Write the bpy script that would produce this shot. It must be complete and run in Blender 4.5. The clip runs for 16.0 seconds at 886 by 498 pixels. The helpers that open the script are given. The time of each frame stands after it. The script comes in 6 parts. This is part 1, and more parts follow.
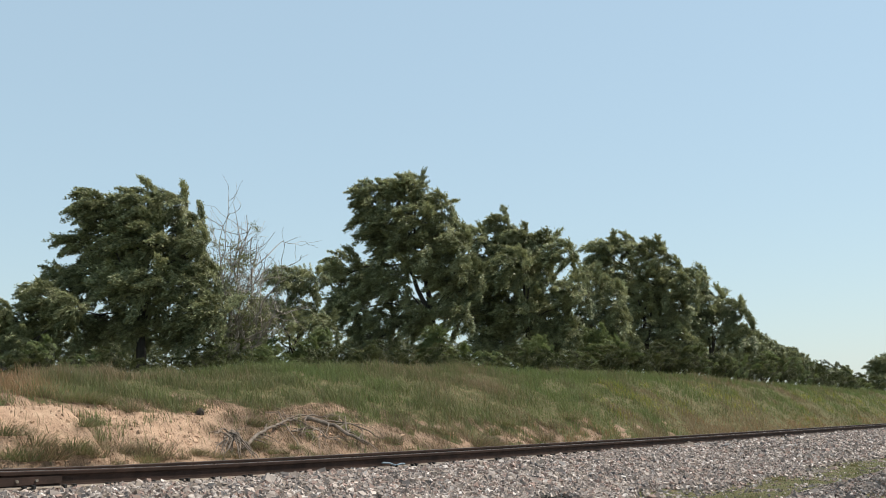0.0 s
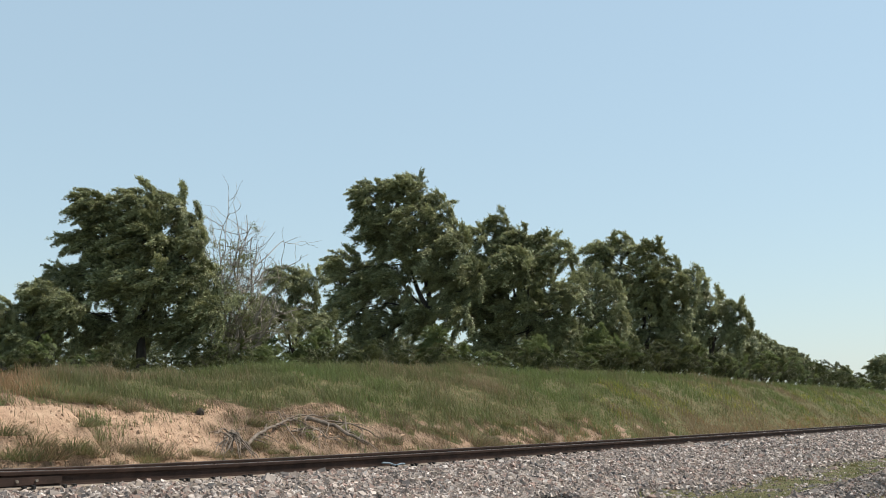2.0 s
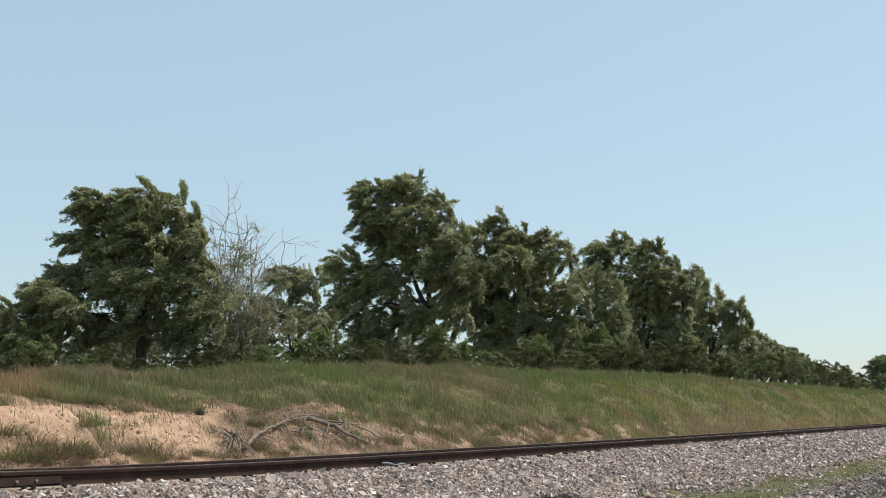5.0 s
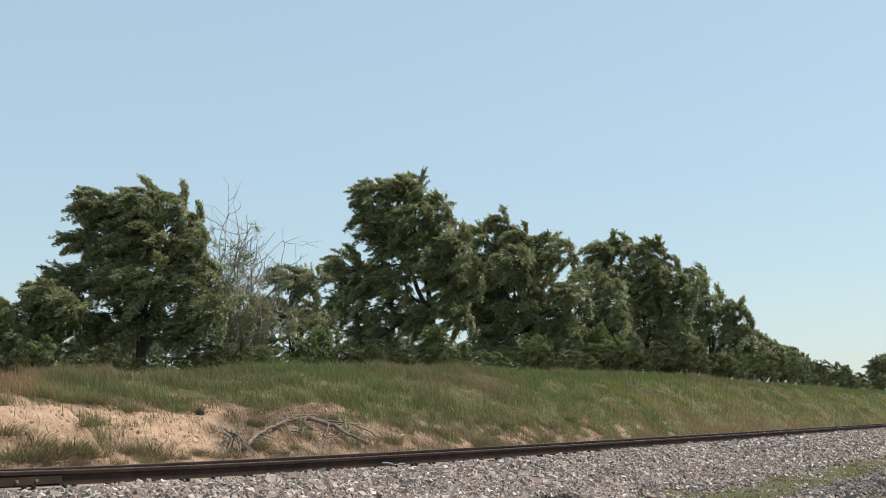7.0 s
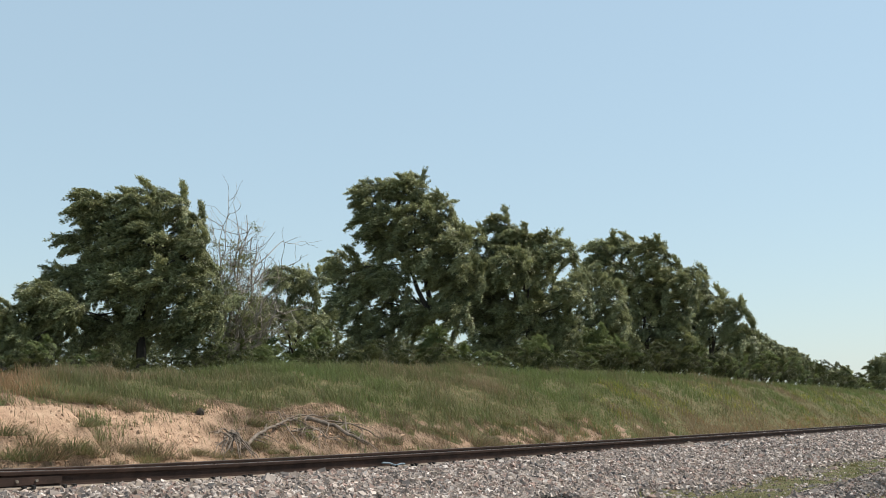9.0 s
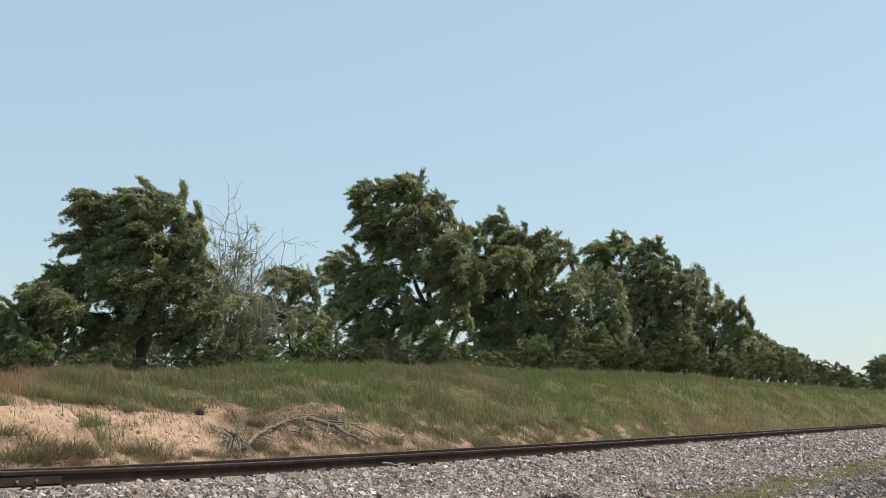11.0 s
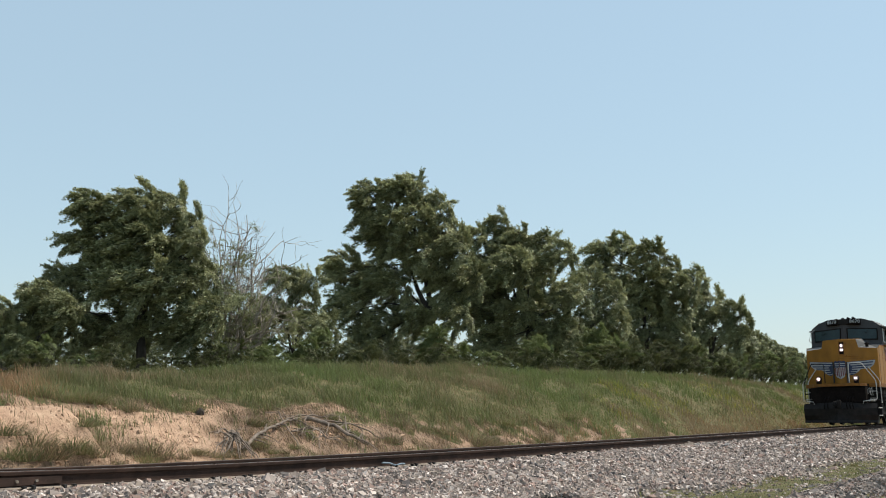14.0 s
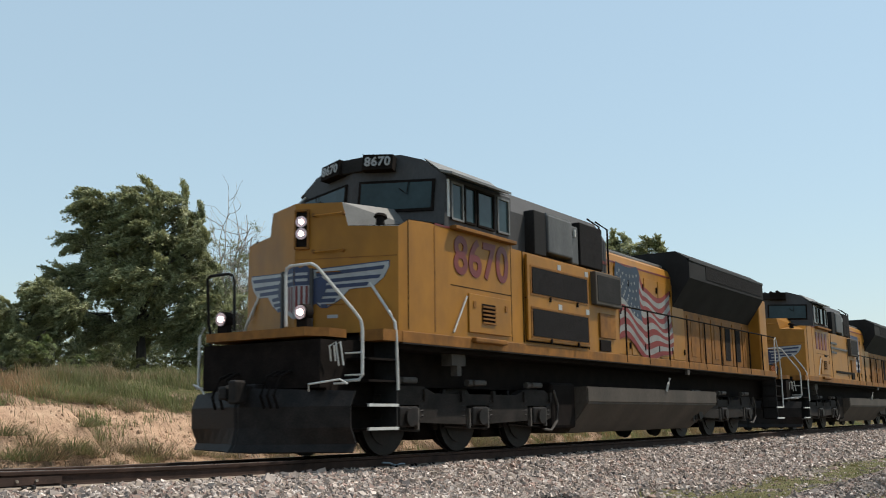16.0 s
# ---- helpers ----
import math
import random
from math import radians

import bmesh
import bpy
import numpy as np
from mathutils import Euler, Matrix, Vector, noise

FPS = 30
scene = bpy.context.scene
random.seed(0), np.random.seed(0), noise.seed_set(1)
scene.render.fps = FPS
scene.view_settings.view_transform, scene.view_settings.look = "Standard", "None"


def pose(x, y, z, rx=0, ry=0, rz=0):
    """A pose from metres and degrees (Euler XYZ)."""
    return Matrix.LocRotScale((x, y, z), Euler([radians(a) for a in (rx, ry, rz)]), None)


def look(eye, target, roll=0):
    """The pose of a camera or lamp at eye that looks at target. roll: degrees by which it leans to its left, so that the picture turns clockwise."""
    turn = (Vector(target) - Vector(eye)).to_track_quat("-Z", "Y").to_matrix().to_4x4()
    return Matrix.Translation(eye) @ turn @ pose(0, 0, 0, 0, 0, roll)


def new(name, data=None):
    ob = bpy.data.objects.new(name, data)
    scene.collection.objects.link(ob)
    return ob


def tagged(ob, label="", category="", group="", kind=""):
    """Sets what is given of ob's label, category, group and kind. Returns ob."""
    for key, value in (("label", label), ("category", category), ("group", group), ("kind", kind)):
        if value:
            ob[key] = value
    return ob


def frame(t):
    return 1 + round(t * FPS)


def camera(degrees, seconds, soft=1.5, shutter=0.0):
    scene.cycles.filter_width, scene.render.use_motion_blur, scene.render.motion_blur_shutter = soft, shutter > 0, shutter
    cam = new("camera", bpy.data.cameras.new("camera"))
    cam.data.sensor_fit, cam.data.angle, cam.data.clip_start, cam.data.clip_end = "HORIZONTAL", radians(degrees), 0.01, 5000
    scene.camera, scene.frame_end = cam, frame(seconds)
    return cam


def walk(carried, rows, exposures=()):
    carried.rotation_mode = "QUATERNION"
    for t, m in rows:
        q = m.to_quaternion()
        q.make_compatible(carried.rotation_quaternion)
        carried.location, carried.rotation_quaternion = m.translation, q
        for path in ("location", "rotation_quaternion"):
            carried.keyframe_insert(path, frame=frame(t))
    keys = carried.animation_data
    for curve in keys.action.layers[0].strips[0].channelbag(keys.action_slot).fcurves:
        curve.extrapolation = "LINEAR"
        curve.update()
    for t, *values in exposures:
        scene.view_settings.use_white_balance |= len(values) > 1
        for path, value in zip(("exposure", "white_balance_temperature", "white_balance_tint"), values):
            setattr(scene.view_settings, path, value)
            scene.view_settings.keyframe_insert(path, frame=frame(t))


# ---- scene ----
# The camera stands still on a tripod beside the line.
cam = camera(48.24, 16.0, soft=1.0, shutter=0.06)
EYE = (0.0, -9.915, 0.514)
STAND = look(EYE, (8.1925, -4.4314, 2.1915), -0.715)
LIGHT = (0.25, 6800, 9.5)  # exposure in stops, white balance
walk(cam, [(0.0, STAND), (16.0, STAND)], [(0.0, *LIGHT), (16.0, *LIGHT)])

# Daylight: high sun over the camera's shoulder, hazy pale sky.
SUN_WAY = Vector((0.40, -0.30, 0.86)).normalized()
world = bpy.data.worlds.new("sky")
scene.world = world
world.use_nodes = True
wn = world.node_tree
sky = wn.nodes.new("ShaderNodeTexSky")
sky.sky_type = "NISHITA"
sky.sun_disc = False
sky.sun_elevation = math.asin(SUN_WAY.z)
sky.sun_rotation = math.atan2(SUN_WAY.x, SUN_WAY.y)
sky.air_density = 1.4
sky.dust_density = 0.5
sky.ozone_density = 2.0
haze = wn.nodes.new("ShaderNodeMix")  # thin even haze over the whole sky
haze.data_type = "RGBA"
haze.inputs["Factor"].default_value = 0.70
haze.inputs["B"].default_value = (2.45, 3.42, 4.18, 1)
wn.links.new(sky.outputs["Color"], haze.inputs["A"])
wn.links.new(haze.outputs["Result"], wn.nodes["Background"].inputs["Color"])
wn.nodes["Background"].inputs["Strength"].default_value = 0.15
sun_data = bpy.data.lights.new("sun", "SUN")
sun_data.energy = 4.0
sun_data.angle = radians(0.53)
sun_data.color = (1.0, 0.95, 0.87)
sun = new("sun", sun_data)
sun.matrix_world = look((0, 0, 60), Vector((0, 0, 60)) - SUN_WAY)


# ---- materials ----
def material(name, base, rough=0.8, metal=0.0, vary=0.25, scale=6.0, fine=60.0, bump=0.2, tint=None, spec=0.5,
             space="Object", streak=1.0, per_piece=0.0, distance=0.01):
    """A surface with variation at two scales: broad stains and fine grain, and a fine relief."""
    m = bpy.data.materials.new(name)
    m.use_nodes = True
    n, l = m.node_tree.nodes, m.node_tree.links
    b = n["Principled BSDF"]
    co = n.new("ShaderNodeTexCoord")
    mp = n.new("ShaderNodeMapping")
    mp.inputs["Scale"].default_value = (1, 1, streak)
    l.new(co.outputs[space], mp.inputs["Vector"])
    broad, grain = n.new("ShaderNodeTexNoise"), n.new("ShaderNodeTexNoise")
    broad.inputs["Scale"].default_value, broad.inputs["Detail"].default_value = scale, 6
    grain.inputs["Scale"].default_value, grain.inputs["Detail"].default_value = fine, 3
    for t in (broad, grain):
        l.new(mp.outputs["Vector"], t.inputs["Vector"])
    ramp = n.new("ShaderNodeValToRGB")
    e = ramp.color_ramp.elements
    dark = [c * (1 - vary) for c in base]
    lite = tint or [min(1.0, c * (1 + vary)) for c in base]
    e[0].position, e[0].color = 0.32, (*dark, 1)
    e[1].position, e[1].color = 0.68, (*lite, 1)
    l.new(broad.outputs["Fac"], ramp.inputs["Fac"])
    mix = n.new("ShaderNodeMix")
    mix.data_type, mix.blend_type = "RGBA", "OVERLAY"
    mix.inputs["Factor"].default_value = min(1.0, vary * 1.4)
    l.new(ramp.outputs["Color"], mix.inputs["A"])
    l.new(grain.outputs["Fac"], mix.inputs["B"])
    last = mix.outputs["Result"]
    if per_piece:
        geo, hsv, mr = n.new("ShaderNodeNewGeometry"), n.new("ShaderNodeHueSaturation"), n.new("ShaderNodeMapRange")
        mr.inputs["To Min"].default_value, mr.inputs["To Max"].default_value = 1 - per_piece, 1 + per_piece
        l.new(geo.outputs["Random Per Island"], mr.inputs["Value"])
        l.new(mr.outputs["Result"], hsv.inputs["Value"])
        l.new(last, hsv.inputs["Color"])
        last = hsv.outputs["Color"]
    l.new(last, b.inputs["Base Color"])
    rr = n.new("ShaderNodeMapRange")
    rr.inputs["To Min"].default_value, rr.inputs["To Max"].default_value = max(0.05, rough - 0.12), min(1, rough + 0.12)
    l.new(broad.outputs["Fac"], rr.inputs["Value"])
    l.new(rr.outputs["Result"], b.inputs["Roughness"])
    b.inputs["Metallic"].default_value = metal
    b.inputs["Specular IOR Level"].default_value = spec
    if bump:
        bp = n.new("ShaderNodeBump")
        bp.inputs["Strength"].default_value, bp.inputs["Distance"].default_value = bump, distance
        l.new(grain.outputs["Fac"], bp.inputs["Height"])
        l.new(bp.outputs["Normal"], b.inputs["Normal"])
    return m


def leafy(name, low, high, through_light=0.35, rough=0.55):
    """Leaves or blades: colour differs from piece to piece and from clump to clump; some light passes through."""
    m = bpy.data.materials.new(name)
    m.use_nodes = True
    n, l = m.node_tree.nodes, m.node_tree.links
    b = n["Principled BSDF"]
    geo, info = n.new("ShaderNodeNewGeometry"), n.new("ShaderNodeObjectInfo")
    add = n.new("ShaderNodeMath")
    add.operation = "MULTIPLY_ADD"
    add.inputs[1].default_value = 0.6
    sc = n.new("ShaderNodeMath")
    sc.operation = "MULTIPLY"
    sc.inputs[1].default_value = 0.4
    l.new(info.outputs["Random"], sc.inputs[0])
    l.new(geo.outputs["Random Per Island"], add.inputs[0])
    l.new(sc.outputs[0], add.inputs[2])
    ramp = n.new("ShaderNodeValToRGB")
    ramp.color_ramp.elements[0].color = (*low, 1)
    ramp.color_ramp.elements[1].color = (*high, 1)
    l.new(add.outputs[0], ramp.inputs["Fac"])
    l.new(ramp.outputs["Color"], b.inputs["Base Color"])
    b.inputs["Roughness"].default_value = rough
    b.inputs["Specular IOR Level"].default_value = 0.35
    tr, mx = n.new("ShaderNodeBsdfTranslucent"), n.new("ShaderNodeMixShader")
    l.new(ramp.outputs["Color"], tr.inputs["Color"])
    mx.inputs[0].default_value = through_light
    l.new(b.outputs[0], mx.inputs[1])
    l.new(tr.outputs[0], mx.inputs[2])
    l.new(mx.outputs[0], n["Material Output"].inputs["Surface"])
    return m


LEAF = leafy("elm_leaf", (0.060, 0.078, 0.030), (0.54, 0.545, 0.30), 0.27, 0.4)
GRASS = leafy("green_grass", (0.062, 0.075, 0.026), (0.255, 0.25, 0.11), 0.33)
GRASS_LUSH = leafy("lush_grass", (0.065, 0.10, 0.03), (0.24, 0.28, 0.10), 0.33)
GRASS_DRY = leafy("dry_grass", (0.17, 0.12, 0.07), (0.44, 0.34, 0.20), 0.35)
GRASS_RUSSET = leafy("russet_grass", (0.27, 0.15, 0.08), (0.42, 0.27, 0.15), 0.35)
STALK = leafy("brown_stalk", (0.07, 0.048, 0.034), (0.28, 0.19, 0.13), 0.25)
FLOWER = leafy("yellow_weed", (0.27, 0.26, 0.04), (0.50, 0.45, 0.08), 0.35)
# darker copy of the leaf, for the deep shade at the trees' feet
LEAF_SHADE = leafy("shaded_scrub_leaf", (0.045, 0.06, 0.02), (0.15, 0.155, 0.065), 0.4)
LEAF_PALE = leafy("light_leaf", (0.085, 0.12, 0.04), (0.31, 0.35, 0.15), 0.38)
LEAF_DRY = leafy("pale_leaf", (0.13, 0.145, 0.06), (0.36, 0.37, 0.19), 0.42)
BARK = material("bark", (0.045, 0.036, 0.029), 0.9, vary=0.4, scale=3, fine=25, bump=0.6, streak=0.3)
DEADWOOD = material("bleached_dead_wood", (0.20, 0.155, 0.12), 0.9, vary=0.4, scale=6, fine=40, bump=0.6, streak=0.3)
BARK_PALE = material("weathered_bark", (0.33, 0.285, 0.245), 0.9, vary=0.3, scale=3, fine=25, bump=0.5, streak=0.3)
STEEL_RUST = material("rusted_rail_steel", (0.045, 0.027, 0.021), 0.85, metal=0.0, spec=0.2, vary=0.4, scale=5, fine=120, bump=0.25)
STEEL_WORN = material("worn_rail_steel", (0.30, 0.27, 0.25), 0.4, metal=0.8, vary=0.25, scale=2, fine=80, bump=0.1)
FOOT_DUST_SUNLIT = material("dusty_sunlit_rail_foot", (0.24, 0.195, 0.155), 0.9, vary=0.3, scale=4, fine=90, bump=0.3)
TIE_WOOD = material("creosoted_wood", (0.10, 0.075, 0.055), 0.92, vary=0.4, scale=5, fine=40, bump=0.6)
def stone_material(name, shade):
    """Crushed stone of mixed colours, differing from stone to stone."""
    m = material(name, (0.2, 0.19, 0.18), 0.92, vary=0.25, scale=5, fine=90, bump=0.3, spec=0.2)
    n, l = m.node_tree.nodes, m.node_tree.links
    geo, ramp, mix = n.new("ShaderNodeNewGeometry"), n.new("ShaderNodeValToRGB"), n.new("ShaderNodeMix")
    ramp.color_ramp.interpolation = "CONSTANT"
    els = ramp.color_ramp.elements
    tones = [(0.0, (0.20, 0.172, 0.150)), (0.22, (0.30, 0.265, 0.235)), (0.40, (0.25, 0.185, 0.155)), (0.55, (0.115, 0.105, 0.10)),
             (0.66, (0.37, 0.325, 0.285)), (0.78, (0.235, 0.20, 0.165)), (0.92, (0.52, 0.475, 0.43))]
    while len(els) < len(tones):
        els.new(0.5)
    for e, (p, c) in zip(els, tones):
        e.position, e.color = p, (c[0] * shade * 1.06, c[1] * shade, c[2] * shade * 0.99, 1)
    l.new(geo.outputs["Random Per Island"], ramp.inputs["Fac"])
    mix.data_type, mix.blend_type = "RGBA", "OVERLAY"
    mix.inputs["Factor"].default_value = 0.4
    l.new(ramp.outputs["Color"], mix.inputs["A"])
    l.new(next(x for x in n if x.type == "TEX_NOISE").outputs["Fac"], mix.inputs["B"])
    l.new(mix.outputs["Result"], n["Principled BSDF"].inputs["Base Color"])
    return m


STONE = stone_material("crushed_stone", 1.15)
STONE_DARK = stone_material("dark_crushed_stone", 0.8)
# far darker than the stones: shade of the gaps put into the colour
BED = material("stone_bed_gap_shade", (0.06, 0.054, 0.048), 0.95, vary=0.5, scale=14, fine=70, bump=0.8, distance=0.04)


def ground_material():
    """Bare orange sand where the bank has slipped, thin green-brown turf elsewhere."""
    m = bpy.data.materials.new("bank_soil")
    m.use_nodes = True
    n, l = m.node_tree.nodes, m.node_tree.links
    b = n["Principled BSDF"]
    co, at = n.new("ShaderNodeTexCoord"), n.new("ShaderNodeAttribute")
    at.attribute_name = "bare"
    noises = []
    for s, d in ((0.8, 5), (5.0, 6), (40.0, 4)):
        t = n.new("ShaderNodeTexNoise")
        t.inputs["Scale"].default_value, t.inputs["Detail"].default_value = s, d
        l.new(co.outputs["Object"], t.inputs["Vector"])
        noises.append(t)

    def ramp(fac, stops):
        r = n.new("ShaderNodeValToRGB")
        els = r.color_ramp.elements
        while len(els) < len(stops):
            els.new(0.5)
        for e, (p, c) in zip(els, stops):
            e.position, e.color = p, (*c, 1)
        l.new(fac, r.inputs["Fac"])
        return r.outputs["Color"]

    sand = ramp(noises[1].outputs["Fac"], [(0.28, (0.33, 0.205, 0.135)), (0.42, (0.47, 0.305, 0.205)), (0.58, (0.56, 0.375, 0.255)), (0.75, (0.61, 0.43, 0.30))])
    turf = ramp(noises[1].outputs["Fac"], [(0.3, (0.075, 0.08, 0.03)), (0.55, (0.14, 0.125, 0.06)), (0.75, (0.24, 0.17, 0.10))])
    brown = ramp(noises[2].outputs["Fac"], [(0.3, (0.13, 0.09, 0.062)), (0.5, (0.26, 0.175, 0.12)), (0.72, (0.40, 0.285, 0.20))])
    part_of = n.new("ShaderNodeMapRange")
    part_of.inputs["From Min"].default_value, part_of.inputs["From Max"].default_value = 0.54, 0.72
    l.new(noises[0].outputs["Fac"], part_of.inputs["Value"])
    soilmix = n.new("ShaderNodeMix")
    soilmix.data_type = "RGBA"
    lit, most = n.new("ShaderNodeAttribute"), n.new("ShaderNodeMath")
    lit.attribute_name, most.operation = "litter", "MAXIMUM"
    l.new(part_of.outputs["Result"], most.inputs[0])
    l.new(lit.outputs["Fac"], most.inputs[1])
    l.new(most.outputs[0], soilmix.inputs["Factor"])
    l.new(sand, soilmix.inputs["A"])
    l.new(brown, soilmix.inputs["B"])
    sand = soilmix.outputs["Result"]
    edge = n.new("ShaderNodeMath")
    edge.operation = "MULTIPLY_ADD"
    edge.inputs[1].default_value = 0.9
    edge.inputs[2].default_value = -0.45
    l.new(noises[1].outputs["Fac"], edge.inputs[0])
    tot = n.new("ShaderNodeMath")
    l.new(edge.outputs[0], tot.inputs[0])
    l.new(at.outputs["Fac"], tot.inputs[1])
    cut = n.new("ShaderNodeMapRange")
    cut.inputs["From Min"].default_value, cut.inputs["From Max"].default_value = 0.35, 0.65
    l.new(tot.outputs[0], cut.inputs["Value"])
    mix = n.new("ShaderNodeMix")
    mix.data_type = "RGBA"
    l.new(cut.outputs["Result"], mix.inputs["Factor"])
    l.new(turf, mix.inputs["A"])
    l.new(sand, mix.inputs["B"])
    l.new(mix.outputs["Result"], b.inputs["Base Color"])
    b.inputs["Roughness"].default_value = 0.95
    b.inputs["Specular IOR Level"].default_value = 0.15
    bp = n.new("ShaderNodeBump")
    bp.inputs["Strength"].default_value, bp.inputs["Distance"].default_value = 0.9, 0.06
    l.new(noises[2].outputs["Fac"], bp.inputs["Height"])
    l.new(bp.outputs["Normal"], b.inputs["Normal"])
    return m


SOIL = ground_material()


# ---- building helpers ----
def mesh_of(name, verts, faces, mats=(), index=None, smooth=False):
    me = bpy.data.meshes.new(name)
    me.from_pydata([tuple(v) for v in verts] if not isinstance(verts, np.ndarray) else verts.tolist(), [],
                   faces if not isinstance(faces, np.ndarray) else faces.tolist())
    for m in mats:
        me.materials.append(m)
    if index is not None:
        me.polygons.foreach_set("material_index", np.asarray(index, dtype=np.int32))
    if smooth:
        me.polygons.foreach_set("use_smooth", np.ones(len(me.polygons), dtype=bool))
    me.update()
    return me


def part(name, bm, mat, parent=None, label=""):
    """Links a bmesh as one mesh object, under a thing or a part where one is given. A list gives one object for each."""
    if isinstance(bm, list):
        return [part(name, b, mat, parent, label) for b in bm][0]
    me = bpy.data.meshes.new(name)
    bmesh.ops.recalc_face_normals(bm, faces=bm.faces)
    bm.to_mesh(me)
    bm.free()
    me.materials.append(mat)
    ob = new(name, me)
    ob.parent = parent
    return tagged(ob, label)


def box(bm, x0, x1, y0, y1, z0, z1, bevel=0.0):
    vs = [bm.verts.new((x, y, z)) for x in (x0, x1) for y in (y0, y1) for z in (z0, z1)]
    fs = [bm.faces.new([vs[i] for i in q]) for q in
          ((0, 1, 3, 2), (4, 6, 7, 5), (0, 4, 5, 1), (2, 3, 7, 6), (0, 2, 6, 4), (1, 5, 7, 3))]
    if bevel:
        es = list({e for f in fs for e in f.edges})
        bmesh.ops.bevel(bm, geom=es, offset=bevel, segments=2, affect="EDGES", profile=0.5)
    return bm


def boxes(*specs, bevel=0.0):
    bm = bmesh.new()
    for s in specs:
        box(bm, *s, bevel=bevel)
    return bm


def prism(bm, outline, axis, a, b):
    """Extrudes a closed outline of 2D points along an axis from a to b. The outline's pairs fill the other two axes in order."""
    def at(p, v):
        q = list(p)
        q.insert("xyz".index(axis), v)
        return bm.verts.new(q)
    lo, hi = [at(p, a) for p in outline], [at(p, b) for p in outline]
    n = len(outline)
    bm.faces.new(lo)
    bm.faces.new(hi[::-1])
    for i in range(n):
        bm.faces.new((lo[i], hi[i], hi[(i + 1) % n], lo[(i + 1) % n]))
    return bm


def tube(bm, pts, r, sides=8, taper=None):
    """A round bar along a run of points."""
    pts = [Vector(p) for p in pts]
    rings = []
    for i, p in enumerate(pts):
        d = (pts[min(i + 1, len(pts) - 1)] - pts[max(i - 1, 0)]).normalized()
        side = d.cross(Vector((0, 0, 1)) if abs(d.z) < 0.9 else Vector((1, 0, 0))).normalized()
        up = side.cross(d)
        rad = r if taper is None else r + (taper - r) * i / (len(pts) - 1)
        rings.append([bm.verts.new(p + side * rad * math.cos(a) + up * rad * math.sin(a))
                      for a in (2 * math.pi * k / sides for k in range(sides))])
    for a, b in zip(rings, rings[1:]):
        for k in range(sides):
            bm.faces.new((a[k], a[(k + 1) % sides], b[(k + 1) % sides], b[k]))
    bm.faces.new(rings[0][::-1])
    bm.faces.new(rings[-1])
    return bm


def disc(bm, centre, axis, r, depth, sides=24, r2=None):
    """A round drum along an axis, centred."""
    c = Vector(centre)
    v = Vector([1.0 if k == axis else 0.0 for k in "xyz"]) * depth / 2
    return tube(bm, [c - v, c + v], r, sides, taper=r2)


def smooth01(t):
    t = np.clip(t, 0, 1)
    return t * t * (3 - 2 * t)


# ---- the land ----
LATTICE = np.random.default_rng(3).uniform(-1, 1, (64, 64))


def wobble(x, y, s, seed=0):
    """Smooth uneven noise, about -1 to 1, of a given size."""
    out = 0.0
    for k, (scale, share) in enumerate(((1.0, 1.0), (0.43, 0.5))):
        u = np.asarray(x, float) / (1.5 * s * scale) + seed * 13.7 + 5.1 * k
        v = np.asarray(y, float) / (1.5 * s * scale) - seed * 7.3 + 2.7 * k
        i, j = np.floor(u).astype(int), np.floor(v).astype(int)
        a, b = u - i, v - j
        a, b = a * a * (3 - 2 * a), b * b * (3 - 2 * b)
        p = LATTICE[i % 64, j % 64] * (1 - a) + LATTICE[(i + 1) % 64, j % 64] * a
        q = LATTICE[i % 64, (j + 1) % 64] * (1 - a) + LATTICE[(i + 1) % 64, (j + 1) % 64] * a
        out = out + share * (p * (1 - b) + q * b)
    return out


def crest(x):
    """Height of the bank's brow along the line."""
    return np.interp(x, [-60, 4, 14, 20, 27, 36, 50, 110, 400], [1.34, 1.36, 1.44, 1.78, 2.04, 2.20, 2.34, 2.30, 1.9])


def land(x, y):
    """Height of the ground."""
    x, y = np.asarray(x, float), np.asarray(y, float)
    near = np.interp(y, [-2000, -40, -6.9, -6.0, -5.4, -4.2, -1.9, 2.0, 2.7], [-0.8, -0.6, -0.52, -0.66, -0.8, -0.80, -0.42, -0.42, -0.5])
    t = (y - 2.7) / 5.6
    rise = np.interp(t, [0, 0.12, 0.45, 0.75, 1.0, 1.3, 3, 4.5, 60], [0, 0.13, 0.56, 0.83, 0.97, 1.0, 0.92, 0.5, 0.2])
    z = np.where(y > 2.7, -0.5 + (crest(x) + 0.5) * rise, near)
    on_bank = smooth01((y - 2.7) / 0.8)
    z = z + on_bank * (0.09 * wobble(x, y, 2.3) + (0.030 * wobble(x, y, 0.8, 1) + 0.022 * wobble(x, y, 0.23, 6) + 0.012 * wobble(x, y, 0.09, 8)) * (1 - smooth01((y - 7) / 3)))
    knoll = np.exp(-((x - 9.5) / np.where(x > 9.5, 0.72, 3.2)) ** 4 - ((y - 3.9) / 0.95) ** 2)
    gully = np.exp(-((x - 11.4) / 0.6) ** 2 - ((y - 4.2) / 1.2) ** 2)
    return z + 0.76 * knoll - 0.14 * gully


